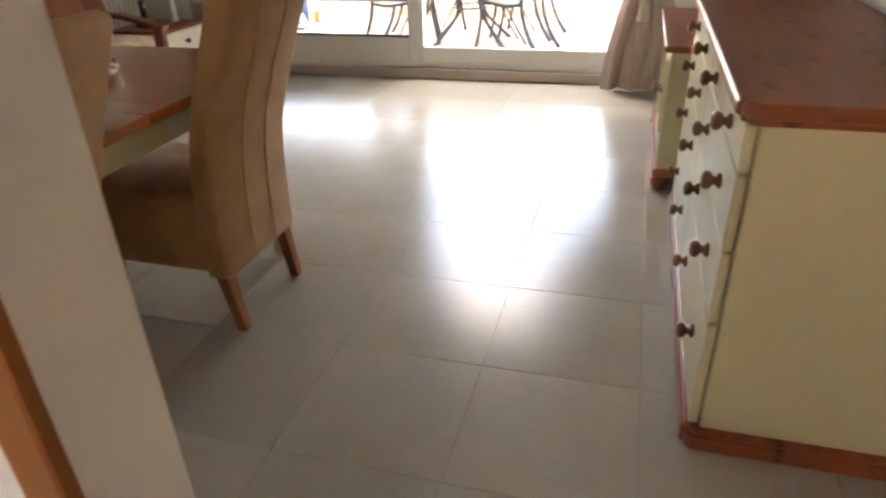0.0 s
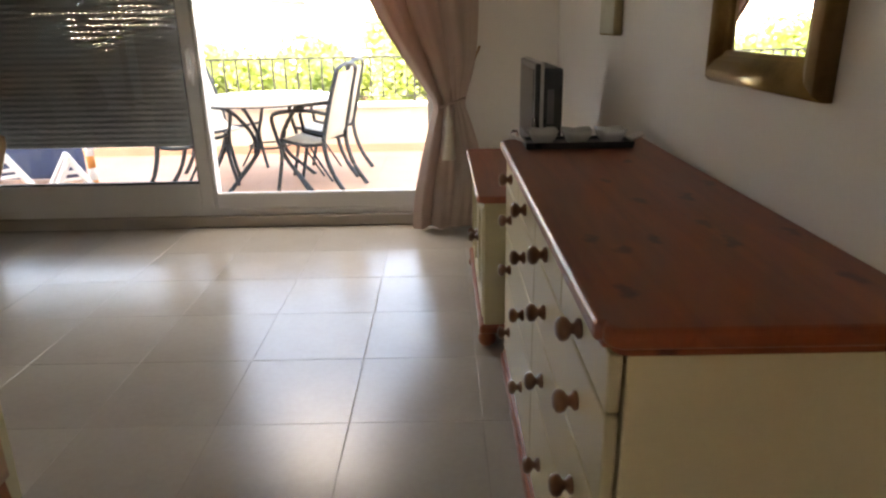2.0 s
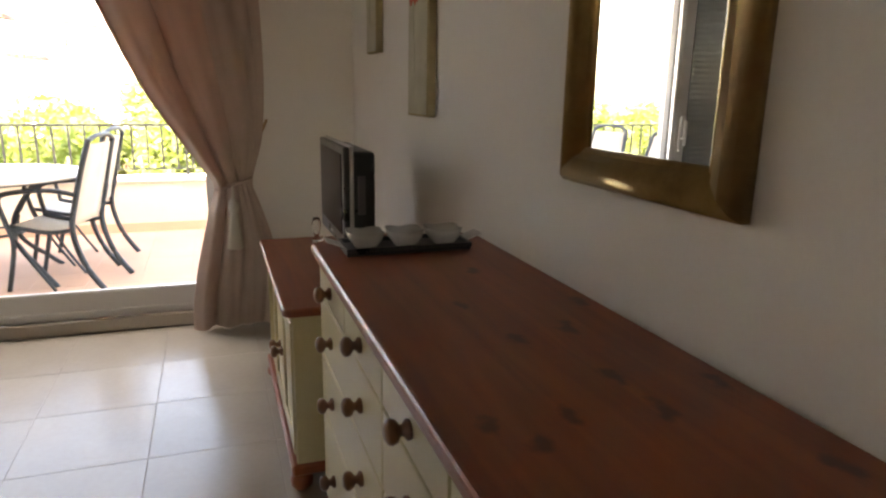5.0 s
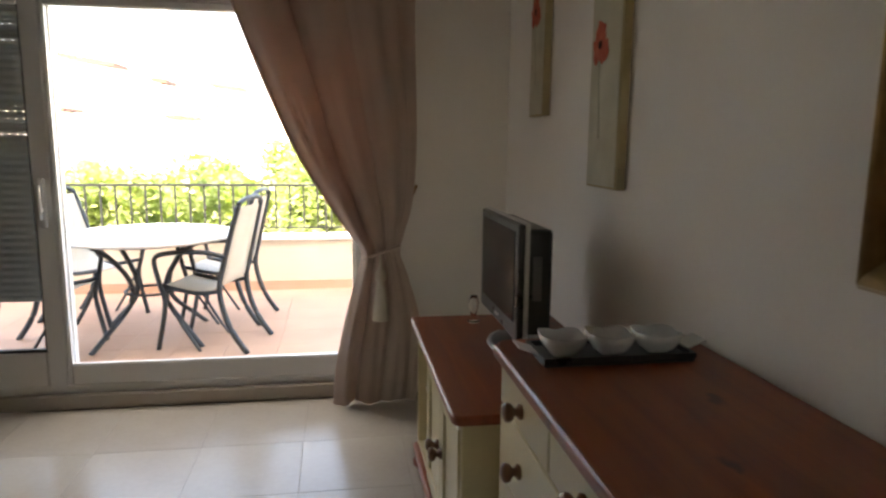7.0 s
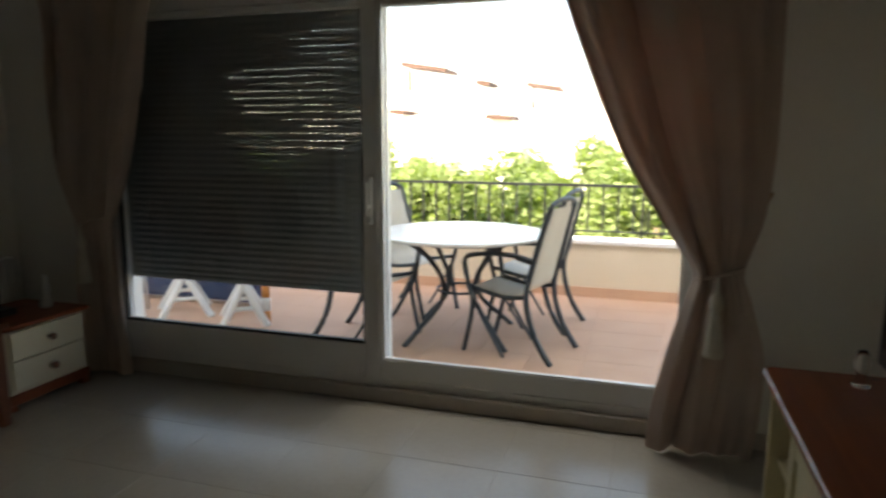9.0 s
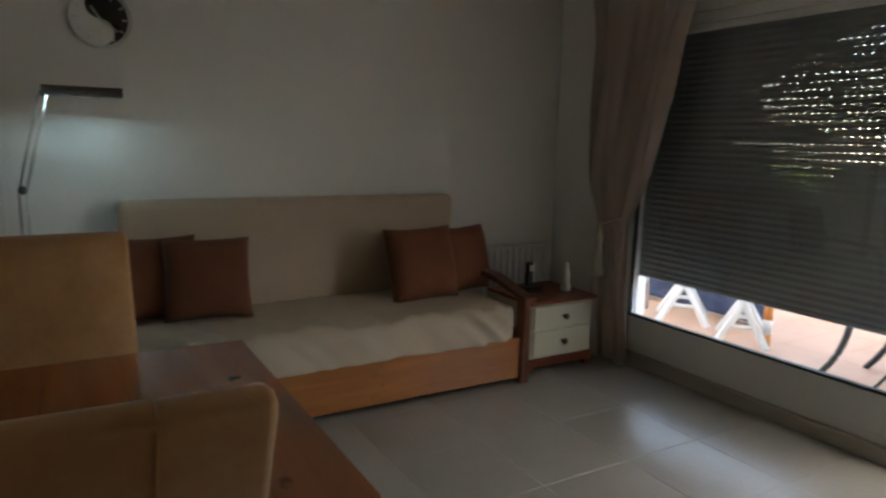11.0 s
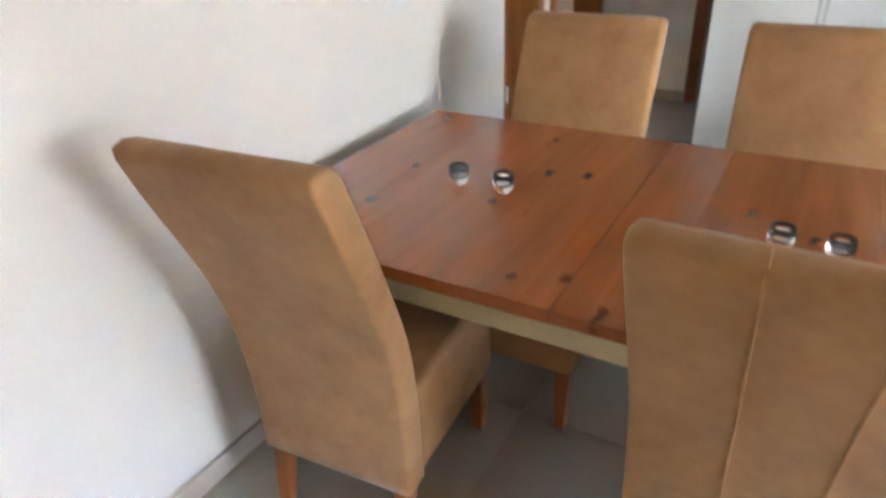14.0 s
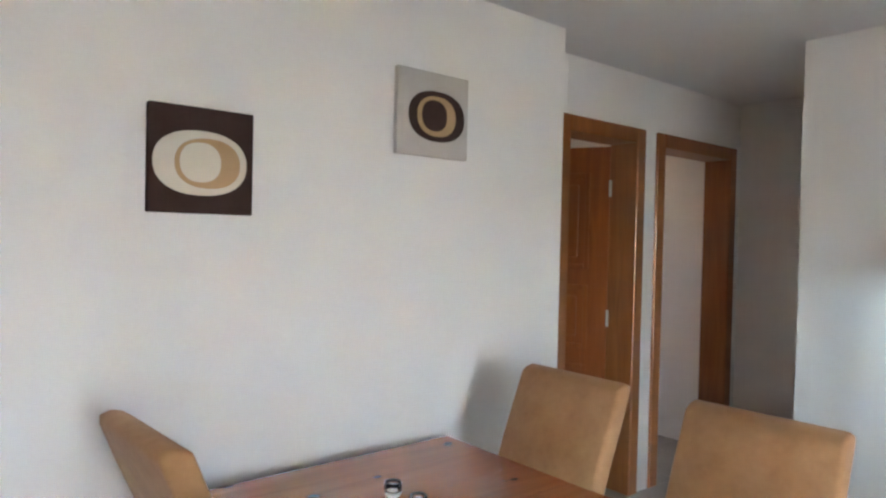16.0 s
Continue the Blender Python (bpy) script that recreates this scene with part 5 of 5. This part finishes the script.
trestle(-4.36, 6.11, 40, 0.18, 0.32, "white folding stand beside the navy cushion")
trestle(-3.79, 6.05, 34, 0.16, 0.29, "white folding stand next to an orange pole")
pole = thing("striped_pole", (-3.59, 6.03, 0), "orange and white striped pole", "pole")
for i in range(5):
    bm = bmesh.new()
    lathe(bm, [(0.03, 0), (0.03, 0.10)], (-3.59, 6.03, i * 0.10), seg=14)
    part("stripe", bm, M["orange"] if i % 2 == 0 else M["white_plastic"], pole, "", True)


# ---- beyond the terrace ----
structure("ground", boxed(-400, 400, 7.9, 900, -3.2, -3.0), M["earth"], "dry ground falling away below the terrace", "ground")


def leaves(bm, c, r, n, size, rnd):
    for _ in range(n):
        d = Vector((rnd.gauss(0, 1), rnd.gauss(0, 1), rnd.gauss(0, 1))).normalized()
        p = Vector(c) + Vector((d.x * r[0], d.y * r[1], d.z * r[2])) * (rnd.random() ** 0.35)
        a, b = Vector((rnd.gauss(0, 1), rnd.gauss(0, 1), rnd.gauss(0, 0.6))).normalized(), Vector((rnd.gauss(0, 1), rnd.gauss(0, 1), rnd.gauss(0, 1))).normalized()
        b = (b - a * b.dot(a)).normalized()
        s = size * rnd.uniform(0.6, 1.3)
        vs = [bm.verts.new(p + q) for q in (-a * s, b * s * 0.42, a * s, -b * s * 0.42)]
        bm.faces.new(vs)


def tree(x, y, top, spread, seed):
    rnd = random.Random(seed)
    z0 = -3.0
    t = thing("tree", (x, y, z0), "leafy bright green tree below the terrace", "tree", "trees beyond the terrace")
    bm = bmesh.new()
    tube(bm, [(x, y, z0), (x + 0.05, y, z0 + (top - z0) * 0.35), (x + 0.1, y + 0.05, z0 + (top - z0) * 0.6)], 0.11, 8)
    for k in range(5):
        a = rnd.uniform(0, 6.28)
        tube(bm, [(x + 0.05, y, z0 + (top - z0) * 0.35), (x + spread * 0.5 * math.cos(a), y + spread * 0.5 * math.sin(a), z0 + (top - z0) * 0.72)], 0.04, 6)
    part("trunk", bm, M["bark"], t, "", True)
    bm = bmesh.new()
    for k in range(14):
        a, rr = rnd.uniform(0, 6.28), spread * rnd.uniform(0.1, 0.8)
        zz = z0 + (top - z0) * rnd.uniform(0.45, 0.9)
        leaves(bm, (x + rr * math.cos(a), y + rr * math.sin(a), zz), (spread * 0.42, spread * 0.42, (top - z0) * 0.12), 400, 0.085, rnd)
    part("crown", bm, M["leaf"], t, "uneven leafy crown")


rt = random.Random(12)
for i in range(25):
    tree(-12.5 + i * 0.66 + rt.uniform(-0.2, 0.2), 14.0 + (1.2 if i % 2 else -0.6) + rt.uniform(-0.4, 0.4), rt.uniform(0.95, 1.45), 1.0, 50 + i)


def villa(x, y, w, d, h, floors, label, pergola):
    t = thing("house", (x, y, -3), label, "house", "white houses across the valley")
    part("wall", boxed(x - w / 2, x + w / 2, y, y + d, -3, h), M["villa"], t)
    bm = bmesh.new()
    box(bm, x - w / 2 - 0.15, x + w / 2 + 0.15, y - 0.15, y + d + 0.15, h, h + 0.25)
    part("roof", bm, M["villa"], t)
    for f in range(floors):
        z = -2.0 + f * 2.9
        for k in range(max(2, int(w / 2.6))):
            wx = x - w / 2 + (k + 0.5) * w / max(2, int(w / 2.6))
            o = part("window", boxed(wx - 0.55, wx + 0.55, y - 0.05, y + 0.03, z, z + 1.4), M["villa"], t, "pale shutter surround")
            part("pane", boxed(wx - 0.45, wx + 0.45, y - 0.06, y - 0.045, z + 0.1, z + 1.3), M["villa"], o, "closed pale shutter")
    for px, pw, pz, fall in pergola:
        pz += 0.2
        bm = bmesh.new()
        n = max(5, int(pw / 0.3))
        for k in range(n):
            cx = px - pw / 2 + (k + 0.5) * pw / n
            prism(bm, [(cx + pw / n * 0.5 * math.cos(a), pz + 0.3 - fall * (k / n - 0.5) + 0.26 * math.sin(a)) for a in [j * math.pi / 6 for j in range(7)]], "y", y - 1.2, y + 1.5)
        r = part("canopy_roof", bm, M["roof_tile"], t, "clay tiled canopy")
        if pw > 2:
            part("post", boxed(px - 0.32 * pw - 0.10, px - 0.32 * pw + 0.10, y - 1.1, y - 0.9, min(pz - 0.9, h), pz + 0.3), M["bark"], r)


villa(-13.5, 42, 9, 8, 4.1, 2, "white rendered house with a small clay-tiled canopy", ((-14.3, 2.9, 5.0, 0.45), (-10.6, 0.8, 4.0, 0.1), (-9.65, 1.6, 2.0, 0.1)))
villa(-7.4, 44, 7, 8, 1.9, 2, "plain white rendered house beyond the trees", ())
villa(-5.5, 50, 9, 8, 3.5, 2, "white rendered house with a tiled roof terrace canopy", ((-8.2, 2.4, 4.35, 0.35),))
villa(-17.0, 38, 7.4, 7, 2.4, 1, "low white house with a tiled eave", ((-14.7, 1.3, 2.2, 0.08),))
villa(3.0, 46, 9, 8, 3.2, 2, "white rendered house beyond the trees", ((2.0, 2.5, 3.6, 0.3),))


# ---- floor tiles ----
S = 0.448
bm = bmesh.new()
g = 0.0008
lo = [bm.verts.new((a, b, -0.006)) for a, b in ((g, g), (S - g, g), (S - g, S - g), (g, S - g))]
mi = [bm.verts.new((v.co.x, v.co.y, -0.001)) for v in lo]
hi = [bm.verts.new((a, b, 0.0)) for a, b in ((g + 0.0012, g + 0.0012), (S - g - 0.0012, g + 0.0012), (S - g - 0.0012, S - g - 0.0012), (g + 0.0012, S - g - 0.0012))]
for a, b in ((lo, mi), (mi, hi)):
    for i in range(4):
        bm.faces.new((a[i], a[(i + 1) % 4], b[(i + 1) % 4], b[i]))
bm.faces.new(hi)
tile_mesh = mesh_of("tile", bm, M["tile"])
for i in range(-11, 3):
    for j in range(-12, 5):
        x, y = -1.056 + i * S, 3.067 + j * S
        if y + S < -2.2 or (y < -0.4 and x < -3.4) or x > -0.05:
            continue
        o = new("tile", tile_mesh)
        o.parent = floor
        o.location = (x, y, 0.0)
